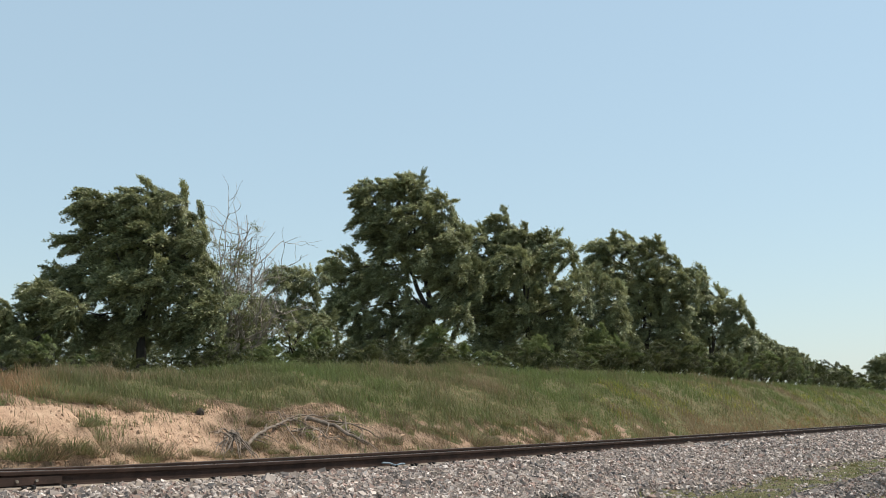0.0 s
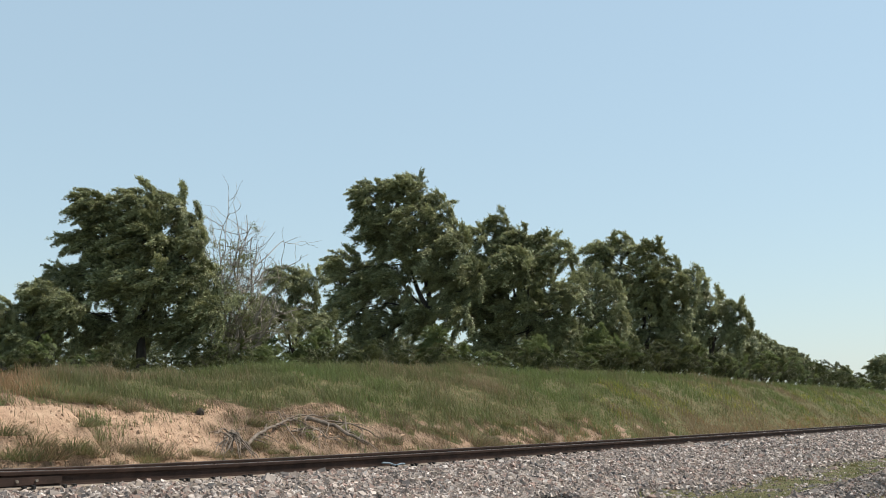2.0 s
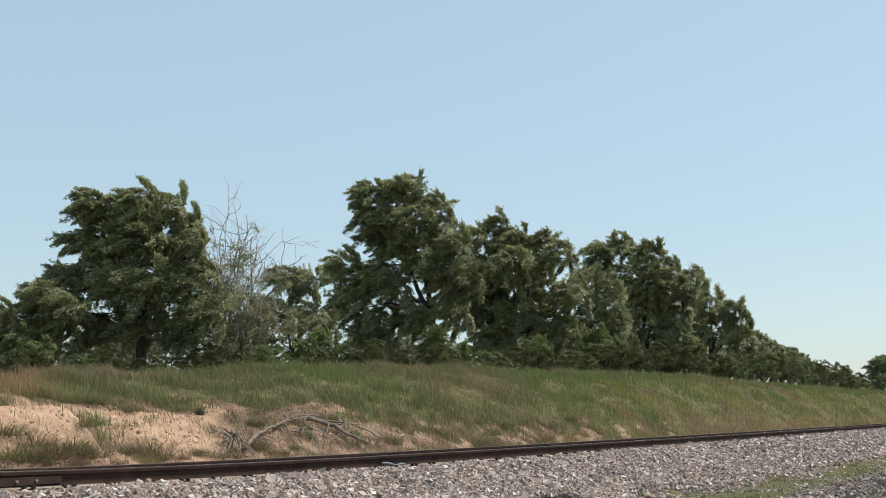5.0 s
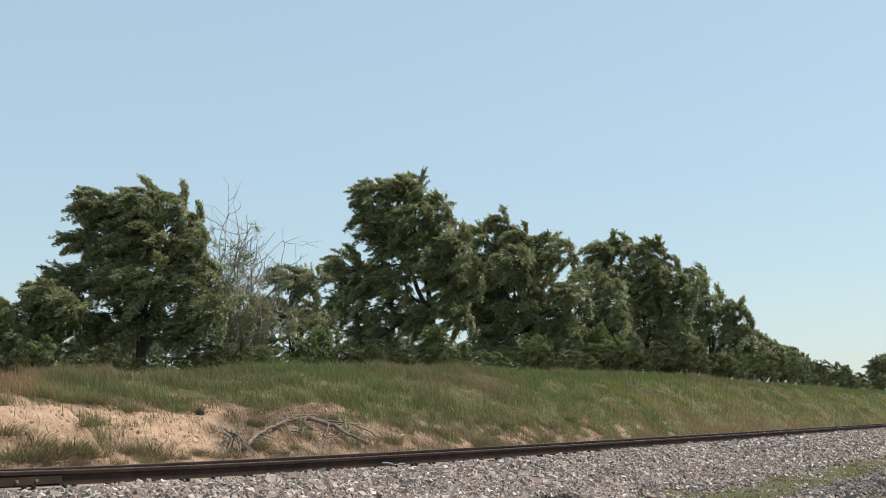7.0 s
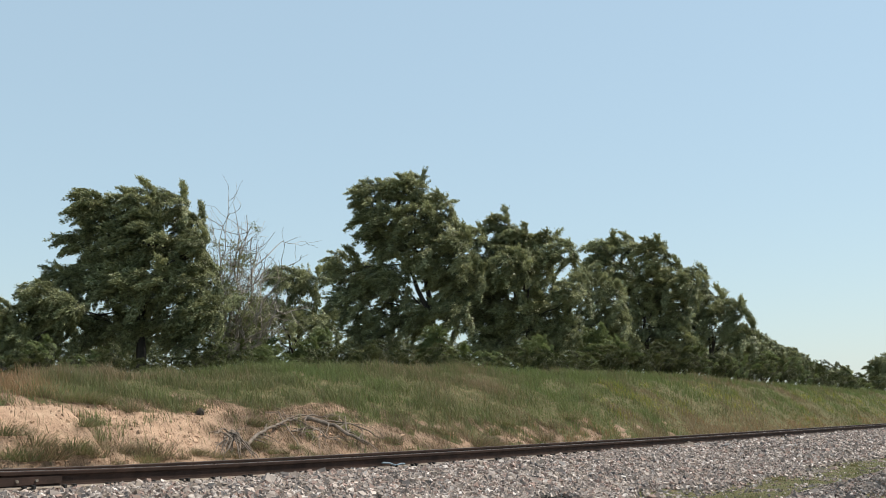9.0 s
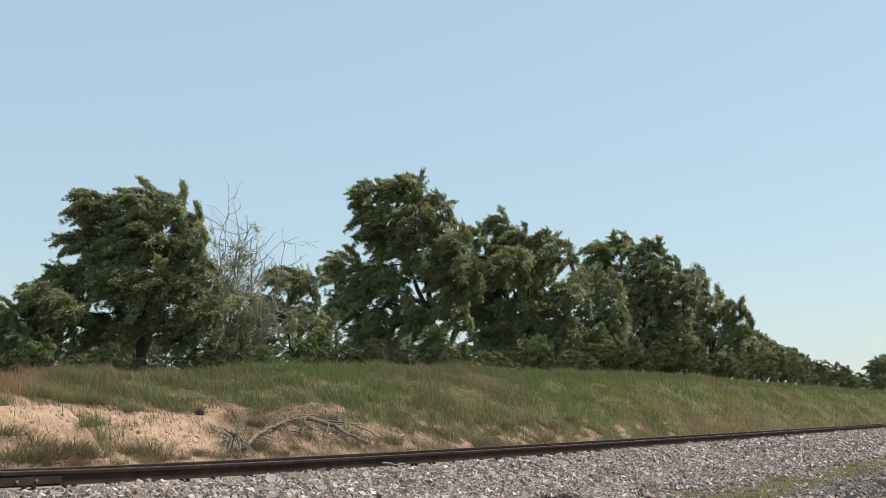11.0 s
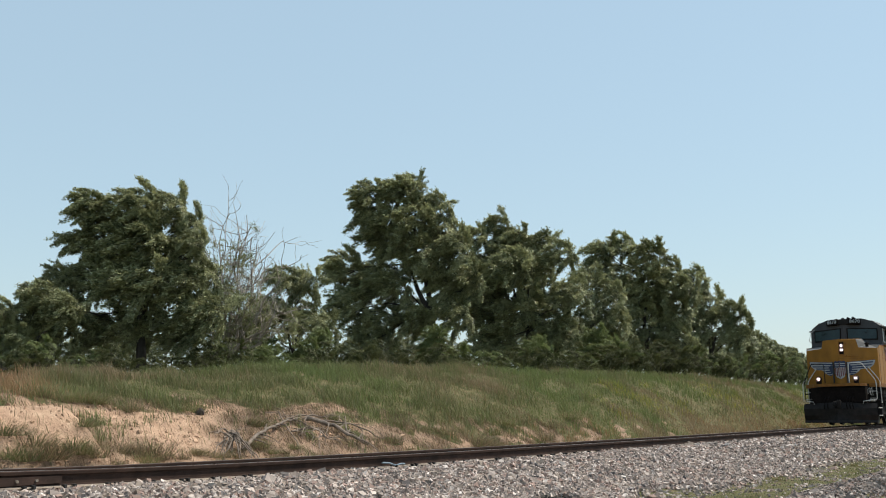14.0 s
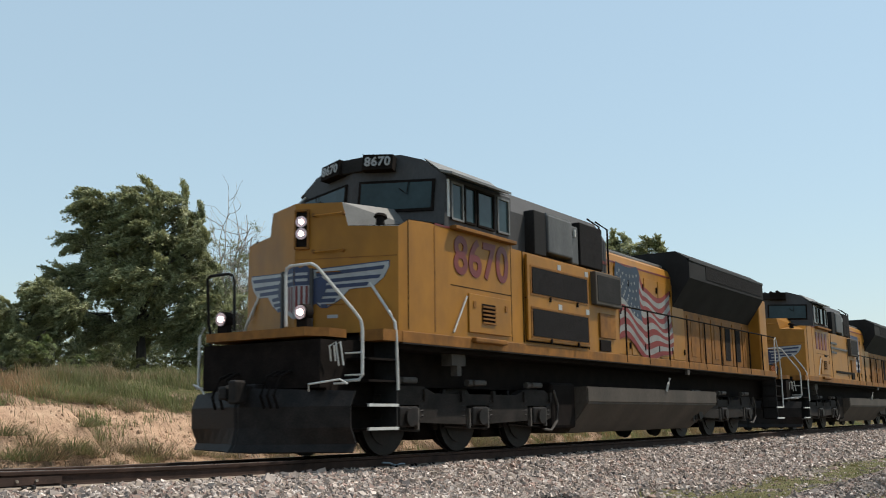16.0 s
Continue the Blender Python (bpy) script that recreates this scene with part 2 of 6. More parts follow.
def bareness(x, y):
    """1 where the sand lies bare, 0 under turf."""
    x, y = np.asarray(x, float), np.asarray(y, float)
    top = np.interp(x, [0, 8, 10.5, 15, 17, 19, 22, 30, 40], [4.7, 4.9, 6.2, 6.5, 5.7, 4.7, 4.4, 4.2, 3.0])
    b = smooth01((top - y) / 0.9 + 0.5 + 0.75 * wobble(x, y, 0.45, 2)) * smooth01((y - 2.3) / 0.4)
    patch = smooth01(np.where(x < 17, wobble(x, y, 0.42, 5), wobble(x, y, 0.26, 5)) * 1.3 + wobble(x, y, 1.1, 9) * 0.35 + np.interp(x, [0, 9, 12, 16, 17.5, 19, 24, 32, 45], [1.9, 1.9, 1.8, 1.7, 1.4, 0.7, 0.55, 0.4, -1.0]))
    return b * patch


def litter(x, y):
    """1 where dead stalks and crumbled turf, and the hollow's painted shade, darken the sand."""
    x, y = np.asarray(x, float), np.asarray(y, float)
    foot = smooth01((3.45 + 0.5 * wobble(x, y, 0.5, 21) - y) / 0.5)
    # litter in the hollow, with its shadow put into the same brown
    hollow = smooth01((x - 13.3 + 0.5 * (4.4 - y) + 0.9 * wobble(x, y, 0.5, 22)) / 1.2)
    gully = np.exp(-((x - 10.9 - 0.35 * (y - 4)) / 0.75) ** 2) * smooth01(0.6 + wobble(x, y, 0.4, 23))
    edge = smooth01((y - 5.7 + 0.4 * wobble(x, y, 0.5, 24)) / 0.6)
    return np.clip(np.maximum.reduce([foot, hollow, gully, edge]) * (0.85 + 0.35 * wobble(x, y, 0.25, 25)) + 0.04 + 0.22 * wobble(x, y, 0.5, 26), 0, 1)


def spaced(*runs):
    out = []
    for a, b, step in runs:
        out += list(np.arange(a, b, step))
    return np.array(out)


def build_ground():
    xs = spaced((-3000, -200, 400), (-200, -20, 20), (-20, 3, 1.2), (3, 26, 0.11), (26, 60, 0.4), (60, 160, 2.5), (160, 600, 40), (600, 4001, 400))
    ys = spaced((-3000, -200, 400), (-200, -20, 20), (-20, -8, 1.5), (-8, 2.2, 0.25), (2.2, 9.5, 0.11), (9.5, 30, 0.8), (30, 200, 15), (200, 3801, 400))
    gx, gy = np.meshgrid(xs, ys, indexing="ij")
    gz = land(gx, gy)
    v = np.stack([gx, gy, gz], -1).reshape(-1, 3)
    i, j = np.meshgrid(np.arange(len(xs) - 1), np.arange(len(ys) - 1), indexing="ij")
    k = (i * len(ys) + j).ravel()
    f = np.stack([k, k + len(ys), k + len(ys) + 1, k + 1], -1)
    me = mesh_of("ground", v, f, [SOIL], smooth=True)
    a = me.attributes.new("bare", "FLOAT", "POINT")
    a.data.foreach_set("value", bareness(gx, gy).ravel().astype(np.float32))
    b = me.attributes.new("litter", "FLOAT", "POINT")
    b.data.foreach_set("value", litter(gx, gy).ravel().astype(np.float32))
    tagged(new("ground", me), "sandy grass bank with bare orange slips above the track", "ground", kind="structure")


build_ground()


# ---- the track ----
def grade(x):
    """The line's slight fall away from the camera."""
    x = np.asarray(x, float)
    return 0.14 * np.exp(-(x - 4.5) / 3.2).clip(0, 1.6) - 0.05 - 0.03 * (1 - np.exp(-(x - 13).clip(0) / 14))


def bed_height(x, y):
    """Top of the stones: level round the ties, then a shoulder that falls to the grass."""
    h = np.interp(np.asarray(y, float), [-4.4, -4.1, -1.75, -1.3, -0.85, 0.85, 1.3, 1.75, 2.9],
                  [-0.84, -0.78, -0.27, -0.21, -0.205, -0.195, -0.20, -0.26, -0.5])
    return h + grade(x) * np.interp(np.abs(y), [1.5, 4], [1, 0]) + 0.025 * wobble(x, y, 0.5, 3)


RAIL_OUTLINE = [(-0.076, -0.185), (0.076, -0.185), (0.076, -0.174), (0.016, -0.155), (0.0095, -0.135), (0.0095, -0.052),
                (0.034, -0.040), (0.0375, -0.010), (0.028, 0.0), (-0.028, 0.0), (-0.0375, -0.010), (-0.034, -0.040),
                (-0.0095, -0.052), (-0.0095, -0.135), (-0.016, -0.155), (-0.076, -0.174)]


def build_rail(y, label):
    xs = spaced((-60, 0, 10), (0, 30, 0.5), (30, 80, 5), (80, 601, 40))
    n = len(RAIL_OUTLINE)
    v, f, idx = [], [], []
    for x in xs:
        z = float(grade(x)) - (0.025 if y > 0 else 0.0)  # slight cant
        v += [(x, y + a, z + b) for a, b in RAIL_OUTLINE]
    for s in range(len(xs) - 1):
        for k in range(n):
            f.append((s * n + k, s * n + (k + 1) % n, (s + 1) * n + (k + 1) % n, (s + 1) * n + k))
            # foot's upper faces: dust, painted paler for the sun they catch
            idx.append(1 if k == 8 else (2 if k in (2, 14) else 0))
    ob = new("rail", mesh_of("rail", v, f, [STEEL_RUST, STEEL_WORN, FOOT_DUST_SUNLIT], idx))
    return tagged(ob, label, "rail", "rails of the track", "structure")


NEAR_RAIL = build_rail(-0.755, "rust-brown steel rail with a worn running surface")
FAR_RAIL = build_rail(0.755, "rust-brown steel rail with a worn running surface")


def build_bed():
    xs = spaced((-60, 3, 6), (3, 40, 0.5), (40, 100, 5), (100, 601, 50))
    ys = np.array([-4.6, -4.1, -3.5, -2.9, -2.3, -1.75, -1.3, -0.85, -0.4, 0.4, 0.85, 1.3, 1.75, 2.3, 2.9])
    gx, gy = np.meshgrid(xs, ys, indexing="ij")
    gz = bed_height(gx, gy) - 0.03
    v = np.stack([gx, gy, gz], -1).reshape(-1, 3)
    i, j = np.meshgrid(np.arange(len(xs) - 1), np.arange(len(ys) - 1), indexing="ij")
    k = (i * len(ys) + j).ravel()
    f = np.stack([k, k + len(ys), k + len(ys) + 1, k + 1], -1)
    tagged(new("ballast_bed", mesh_of("ballast_bed", v, f, [BED], smooth=True)), "crushed stone bed under the rails, darkened as shade between the stones", "ballast", kind="structure")


build_bed()

CUBE = np.array([(x, y, z) for x in (-1, 1) for y in (-1, 1) for z in (-1, 1)], float)
CUBE_F = np.array([(0, 1, 3, 2), (4, 6, 7, 5), (0, 4, 5, 1), (2, 3, 7, 6), (0, 2, 6, 4), (1, 5, 7, 3)])


def scatter_stones(name, x, y, z, size, mat, label, rng):
    """Angular crushed stones, each turned and broken its own way, in one mesh."""
    n = len(x)
    loc = CUBE[None] * rng.uniform(0.55, 1.0, (n, 1, 3)) + rng.normal(0, 0.24, (n, 8, 3))
    q = rng.normal(0, 1, (n, 4))
    q /= np.linalg.norm(q, axis=1)[:, None]
    w, a, b, c = q.T
    rot = np.stack([1 - 2 * (b * b + c * c), 2 * (a * b - w * c), 2 * (a * c + w * b), 2 * (a * b + w * c), 1 - 2 * (a * a + c * c),
                    2 * (b * c - w * a), 2 * (a * c - w * b), 2 * (b * c + w * a), 1 - 2 * (a * a + b * b)], -1).reshape(n, 3, 3)
    v = np.einsum("nij,nkj->nki", rot, loc) * (size * 0.5)[:, None, None] + np.stack([x, y, z], -1)[:, None]
    f = (CUBE_F[None] + 8 * np.arange(n)[:, None, None]).reshape(-1, 4)
    ob = new(name, mesh_of(name, v.reshape(-1, 3), f, [mat]))
    return tagged(ob, label, "ballast", kind="stuff")


def build_stones():
    rng = np.random.default_rng(4)
    xs, ys, ss = [], [], []
    for x0, x1, y0, y1, count, size in ((4, 13, -3.2, -0.80, 28000, 0.043), (13, 24, -4.3, -0.80, 34000, 0.048),
                                        (24, 60, -4.3, -0.80, 32000, 0.064), (4, 40, -0.66, 0.66, 7000, 0.05), (4, 30, 0.84, 2.4, 6000, 0.05)):
        xs.append(rng.uniform(x0, x1, count))
        ys.append(rng.uniform(y0, y1, count))
        ss.append(size * rng.lognormal(0, 0.28, count))
    x, y, s = np.concatenate(xs), np.concatenate(ys), np.concatenate(ss)
    keep = ~((y < -4.0 + 0.5 * wobble(x, y, 1.5, 6)) & (rng.random(len(x)) < 0.8))
    keep &= (y > -1.0 - 0.34 * (x - 5)) | (rng.random(len(x)) < 0.3)
    x, y, s = x[keep], y[keep], s[keep]
    z = bed_height(x, y) + rng.uniform(-0.022, 0.014, len(x))
    scatter_stones("ballast", x, y, z, s, STONE, "pale grey and pinkish crushed stone ballast", rng)
    n = 9000
    x, y = rng.uniform(9, 45, n), rng.uniform(-6.1, -3.9, n)
    sel = rng.random(n) < 0.12 + 0.7 * smooth01(-1.3 * wobble(x, y, 0.6, 14))
    x, y = x[sel], y[sel]
    scatter_stones("strewn_stones", x, y, land(x, y) + 0.005, 0.034 * rng.lognormal(0, 0.35, len(x)), STONE, "loose pale stones strewn through the grass strip", rng)
    n = 20000
    x, y = rng.uniform(8, 34, n), -5.9 - np.abs(rng.normal(0, 0.9, n))
    scatter_stones("roadside_gravel", x, y, land(x, y) + 0.01, 0.036 * rng.lognormal(0, 0.3, n), STONE_DARK, "dark grey crushed stone beside the grass strip", rng)


build_stones()


# ---- trees ----
ACROSS = Vector((0.556, -0.831, 0.0))  # the way in which the windbreak spreads its crowns
ALONG = Vector((0.831, 0.556, 0.0))
WIND = np.array([-0.62, 0.55, -0.16])
SWAYING = []  # (spray, rest pose, phase, strength)


def spray_mesh(name, seed, leaf_mat, leaves, twig_mat, twigs, loose):
    """A frond about a metre long along +X: side twigs swept along a stem that arches over, small leaves lying along them."""
    rng = np.random.default_rng(seed)
    v, f, idx = [], [], []

    def stick(line, w):
        b0 = len(v)
        n = len(line)
        for k, p in enumerate(line):
            q = w * (1.1 - k / (n - 1))
            v.extend([p + (0, q, 0), p + (0, -q / 2, q), p + (0, -q / 2, -q)])
        for k in range(n - 1):
            for e in range(3):
                a = b0 + 3 * k
                f.append((a + e, a + (e + 1) % 3, a + 3 + (e + 1) % 3, a + 3 + e))
                idx.append(1)
    u = np.linspace(0, 1, 7)[:, None]
    stem = np.array([1.15, 0, 0]) * u + np.array([0, 0, 0.22]) * np.sin(2.5 * u) + np.array([0, 0, -0.36]) * u ** 3
    stick(stem, 0.014)
    per = leaves // twigs
    for t in range(twigs):
        k = (t + rng.uniform(0.1, 1.0)) / twigs
        base = stem[int(k * 5.99)] * (1 - (k * 5.99) % 1) + stem[int(k * 5.99) + 1] * ((k * 5.99) % 1)
        d = np.array([0.9, 0, 0.05 - 0.25 * k]) + rng.normal(0, 0.44, 3)
        d /= np.linalg.norm(d)
        reach = rng.uniform(0.30, 0.58) * (1.2 - 0.55 * k) * (1.25 if loose else 1.0)
        w = np.linspace(0, 1, 4)[:, None]
        line = base + d * reach * w + np.array([0.12, 0, -0.12]) * w ** 2
        stick(line, 0.007)
        q = rng.uniform(0.05, 1.0, per)
        m = np.minimum((q * 3).astype(int), 2)
        p = line[m] + (line[m + 1] - line[m]) * (q * 3 - m)[:, None] + rng.normal(0, 0.05, (per, 3))
        way = np.array([0.8, 0, -0.18]) + d * 0.6 + rng.normal(0, 0.40, (per, 3))
        way /= np.linalg.norm(way, axis=1)[:, None]
        side = np.cross(way, np.array([0, 0, 1.0]) + rng.normal(0, 0.6, (per, 3)))
        side /= np.linalg.norm(side, axis=1)[:, None]
        ln, wd = rng.uniform(0.085, 0.165, (per, 1)), rng.uniform(0.026, 0.042, (per, 1))
        b0 = len(v)
        v.extend(np.stack([p + way * ln * 0.2 + side * wd, p + way * ln, p + way * ln * 0.2 - side * wd], 1).reshape(-1, 3))
        f.extend((b0 + 3 * i, b0 + 3 * i + 1, b0 + 3 * i + 2) for i in range(per))
        idx.extend([0] * per)
    return mesh_of(name, np.array(v), f, [leaf_mat, twig_mat], idx)


SPRAYS = {}


def sprays_for(mat, density):
    """Six fronds of a foliage; density below a half is thin and half bare, above one is for full crowns."""
    key = (mat.name, density)
    if key not in SPRAYS:
        thin = density < 0.5
        SPRAYS[key] = [spray_mesh("spray", 40 + k + int(100 * density), mat, 150 if thin else int(880 * density), BARK_PALE if thin else BARK,
                                  14 if density > 0.7 else 8, thin) for k in range(6)]
    return SPRAYS[key]


def hang_spray(tree, mesh, at, d, s):
    """Hangs a frond on a tree, its stem along d. Returns its rest pose."""
    yv = Vector((0, 0, 1)).cross(d).normalized()
    zv = d.cross(yv)
    rest = Matrix(((d.x, yv.x, zv.x, at.x), (d.y, yv.y, zv.y, at.y), (d.z, yv.z, zv.z, at.z), (0, 0, 0, 1)))
    ob = new("spray", mesh)
    ob.parent = tree
    ob.scale = (s, s, s)
    ob.matrix_basis = rest @ Matrix.Diagonal((s, s, s, 1))
    return ob, rest


def bent(a, b, k, rng, sag=0.12):
    """A crooked run of points from a to b."""
    a, b = Vector(a), Vector(b)
    n = (b - a).length
    return [a.lerp(b, i / k) + Vector(rng.normal(0, sag * n / k, 3)) * (0 if i in (0, k) else 1) + Vector((0, 0, 0.10 * n * math.sin(math.pi * i / k)))
            for i in range(k + 1)]


def grow(name, x, y, girth, mat, density, label, lobes):
    """A tree: a forked tapered trunk, limbs to every lobe of the crown, and leafy sprays round their ends.
    lobes: metres across from the trunk, height above the rail, radius."""
    rng = np.random.default_rng(int(x * 10))
    foot = float(land(x, y)) - 0.1
    tree = tagged(new(name), label, "tree", "trees of the windbreak")
    tree.location = (x, y, foot)
    top = max(z for _, z, _ in lobes) - foot
    mean = sum(u for u, _, _ in lobes) / len(lobes)
    fork = Vector((0, 0, top * 0.34)) + ACROSS * mean * 0.15
    bm = bmesh.new()
    tube(bm, bent((0, 0, 0), fork, 4, rng, 0.05), girth, 10, girth * 0.75)
    heads = [fork + ACROSS * (mean * 0.6 + s) + Vector((0, 0, top * h)) for s, h in ((-0.5, 0.3), (0.5, 0.26), (0.1, 0.38))]
    for hd in heads:
        tube(bm, bent(fork - Vector((0, 0, 0.1)), hd, 5, rng), girth * 0.6, 8, girth * 0.22)
    part("trunk", bm, BARK, tree)
    pool = sprays_for(mat, density)
    for u, z, r in lobes:
        centre = ACROSS * u + ALONG * float(rng.normal(0, 0.5 * r)) + Vector((0, 0, z - foot)) - Vector(WIND) * (0.28 * r)
        start = min(heads + [fork], key=lambda h: (h - centre).length + (2 if h.z > centre.z + 0.3 else 0))
        bm = bmesh.new()
        tube(bm, bent(start, centre, 5, rng), girth * 0.24, 6, girth * 0.07)
        for _ in range(5):
            way = Vector(rng.normal(0, 1, 3)).normalized() + Vector((0, 0, 0.35))
            tube(bm, bent(start.lerp(centre, rng.uniform(0.55, 1)), centre + way * r * rng.uniform(0.35, 0.7), 4, rng), girth * 0.08, 4, 0.008)
        part("limb", bm, BARK, tree)
        count = 6 if name == "shrub" else 15
        for k in range(count):
            # fronds grow all round the lobe and are combed over it by the wind
            zz = 1 - 2 * (k + 0.5) / count
            turn = 2.4 * k + float(rng.uniform(0, 0.8))
            q = math.sqrt(max(0.0, 1 - zz * zz))
            out = Vector((q * math.cos(turn), q * math.sin(turn), zz * 0.9 + 0.08))
            wind = Vector(WIND)
            comb = wind - out * wind.dot(out)
            d = (out * 0.42 + comb * 0.75 + wind * 0.32 + Vector((0, 0, 0.10)) + Vector(rng.normal(0, 0.17, 3))).normalized()
            s = r * float(rng.uniform(0.72, 1.0))
            at = centre + out * r * float(rng.uniform(0.36, 0.70)) - d * (0.34 * r) + Vector((0, 0, 0.12 * r))
            ob, rest = hang_spray(tree, pool[int(rng.integers(len(pool)))], at, d, s)
            lift = (z - foot) / max(top, 1)
            if name not in ("shrub", "bush"):
                SWAYING.append((ob, rest, 0.9 * centre.x + 0.5 * centre.z + float(rng.uniform(0, 1.6)), 0.02 + 0.07 * lift * r))
        if name in ("shrub", "bush"):
            continue
        for k in range(2 if x < 30 else 1):
            # plumes that stream out of the lobe's head with the wind
            d = (Vector(WIND) * 0.9 + Vector((0, 0, 0.42 if x < 30 else 0.22)) + Vector(rng.normal(0, 0.15, 3))).normalized()
            at = centre + Vector((0, 0, r * float(rng.uniform(0.1, 0.4)))) + ACROSS * r * float(rng.uniform(-0.5, 0.3))
            ob, rest = hang_spray(tree, pool[int(rng.integers(len(pool)))], at, d, r * float(rng.uniform(0.75, 1.0)))
            SWAYING.append((ob, rest, 0.9 * centre.x + 0.5 * centre.z + float(rng.uniform(0, 1.6)), 0.03 + 0.08 * r * (z - foot) / max(top, 1)))
    return tree


def grow_half_bare(x, y, label):
    """A dying tree: bleached limbs that fan out and fork again and again, with thin leaf left on the lower ones."""
    rng = np.random.default_rng(245)
    foot = float(land(x, y)) - 0.1
    tree = tagged(new("half_bare_tree"), label, "tree", "trees of the windbreak")
    tree.location = (x, y, foot)
    bm = bmesh.new()
    fork = Vector((0, 0, 1.1)) + ACROSS * -0.1
    tube(bm, bent((0, 0, 0), fork, 4, rng, 0.05), 0.13, 10, 0.10)
    part("trunk", bm, BARK, tree)
    pool = sprays_for(LEAF_DRY, 0.35)
    knots = []

    def twig(bm, a, d, length, r, depth):
        line = [a]
        for k in range(4):
            d = (d + Vector(rng.normal(0, 0.27, 3)) + Vector((0, 0, 0.10))).normalized()
            line.append(line[-1] + d * length / 4)
        tube(bm, line, r, 5 if depth < 2 else 3, r * 0.45)
        knots.append((line[-1], d, depth))
        if depth < 3:
            for k in range(4 if depth < 2 else 2):
                p = line[1 + int(rng.integers(4))]
                e = (d * 0.9 + Vector(rng.normal(0, 0.62, 3))).normalized()
                twig(bm, p, e, length * float(rng.uniform(0.45, 0.70)), r * 0.56, depth + 1)
    for u, h in ((-1.0, 4.9), (-0.5, 5.5), (0.0, 6.0), (0.5, 6.3), (1.0, 5.6), (1.4, 5.1), (1.7, 4.4), (1.8, 2.6), (1.0, 3.5), (-0.9, 3.3), (0.1, 3.6), (1.5, 2.1), (0.7, 2.7), (2.0, 3.1)):
        tip = ACROSS * u + ALONG * float(rng.normal(0, 0.5)) + Vector((0, 0, h))
        start = fork - Vector((0, 0, float(rng.uniform(0, 0.3))))
        mid = start.lerp(tip, 0.55) + ACROSS * 0.12 * u - Vector((0, 0, 0.25))
        bm = bmesh.new()
        tube(bm, bent(start, mid, 5, rng, 0.10), 0.055, 7, 0.032)
        for k in range(3):
            twig(bm, start.lerp(mid, 0.5 + 0.24 * k), (tip - mid).normalized() + Vector(rng.normal(0, 0.2, 3)), (tip - mid).length * (0.62 + 0.14 * k), 0.026, 1)
        twig(bm, mid, (tip - mid).normalized(), (tip - mid).length, 0.030, 1)
        part("limb", bm, BARK_PALE, tree, "bleached bare limb")
    ends = [k for k in knots if k[2] >= 2]
    for k in range(200):
        p, d, _ = ends[int(rng.integers(len(ends)))]
        low = (p.dot(ACROSS) < 0.5 and p.z < 4.6) or p.z < 2.8
        if not low and (p.dot(ACROSS) > 1.3 or p.z > 5.6 or rng.random() < 0.5):
            continue
        way = (d * 0.6 + Vector(WIND) * 0.5 + Vector(rng.normal(0, 0.3, 3))).normalized()
        s = float(rng.uniform(0.5, 0.85)) * (1.0 if low else 0.55)
        ob, rest = hang_spray(tree, pool[int(rng.integers(6))], p - way * 0.3 * s, way, s)
        SWAYING.append((ob, rest, 0.5 * p.z + float(rng.uniform(0, 2)), 0.03))


BUSHES = ((15.4, 15.0, 0.5, 2), (16.7, 14.6, 0.5, 2), (18.4, 14.6, 0.4, 2), (35.3, 14.0, 0.75, 3), (27.4, 14.2, 0.6, 3), (24.3, 13.6, 0.45, 2), (43.5, 13.8, 0.9, 2), (51.5, 14.0, 1.1, 3), (21.6, 13.4, 0.4, 2))


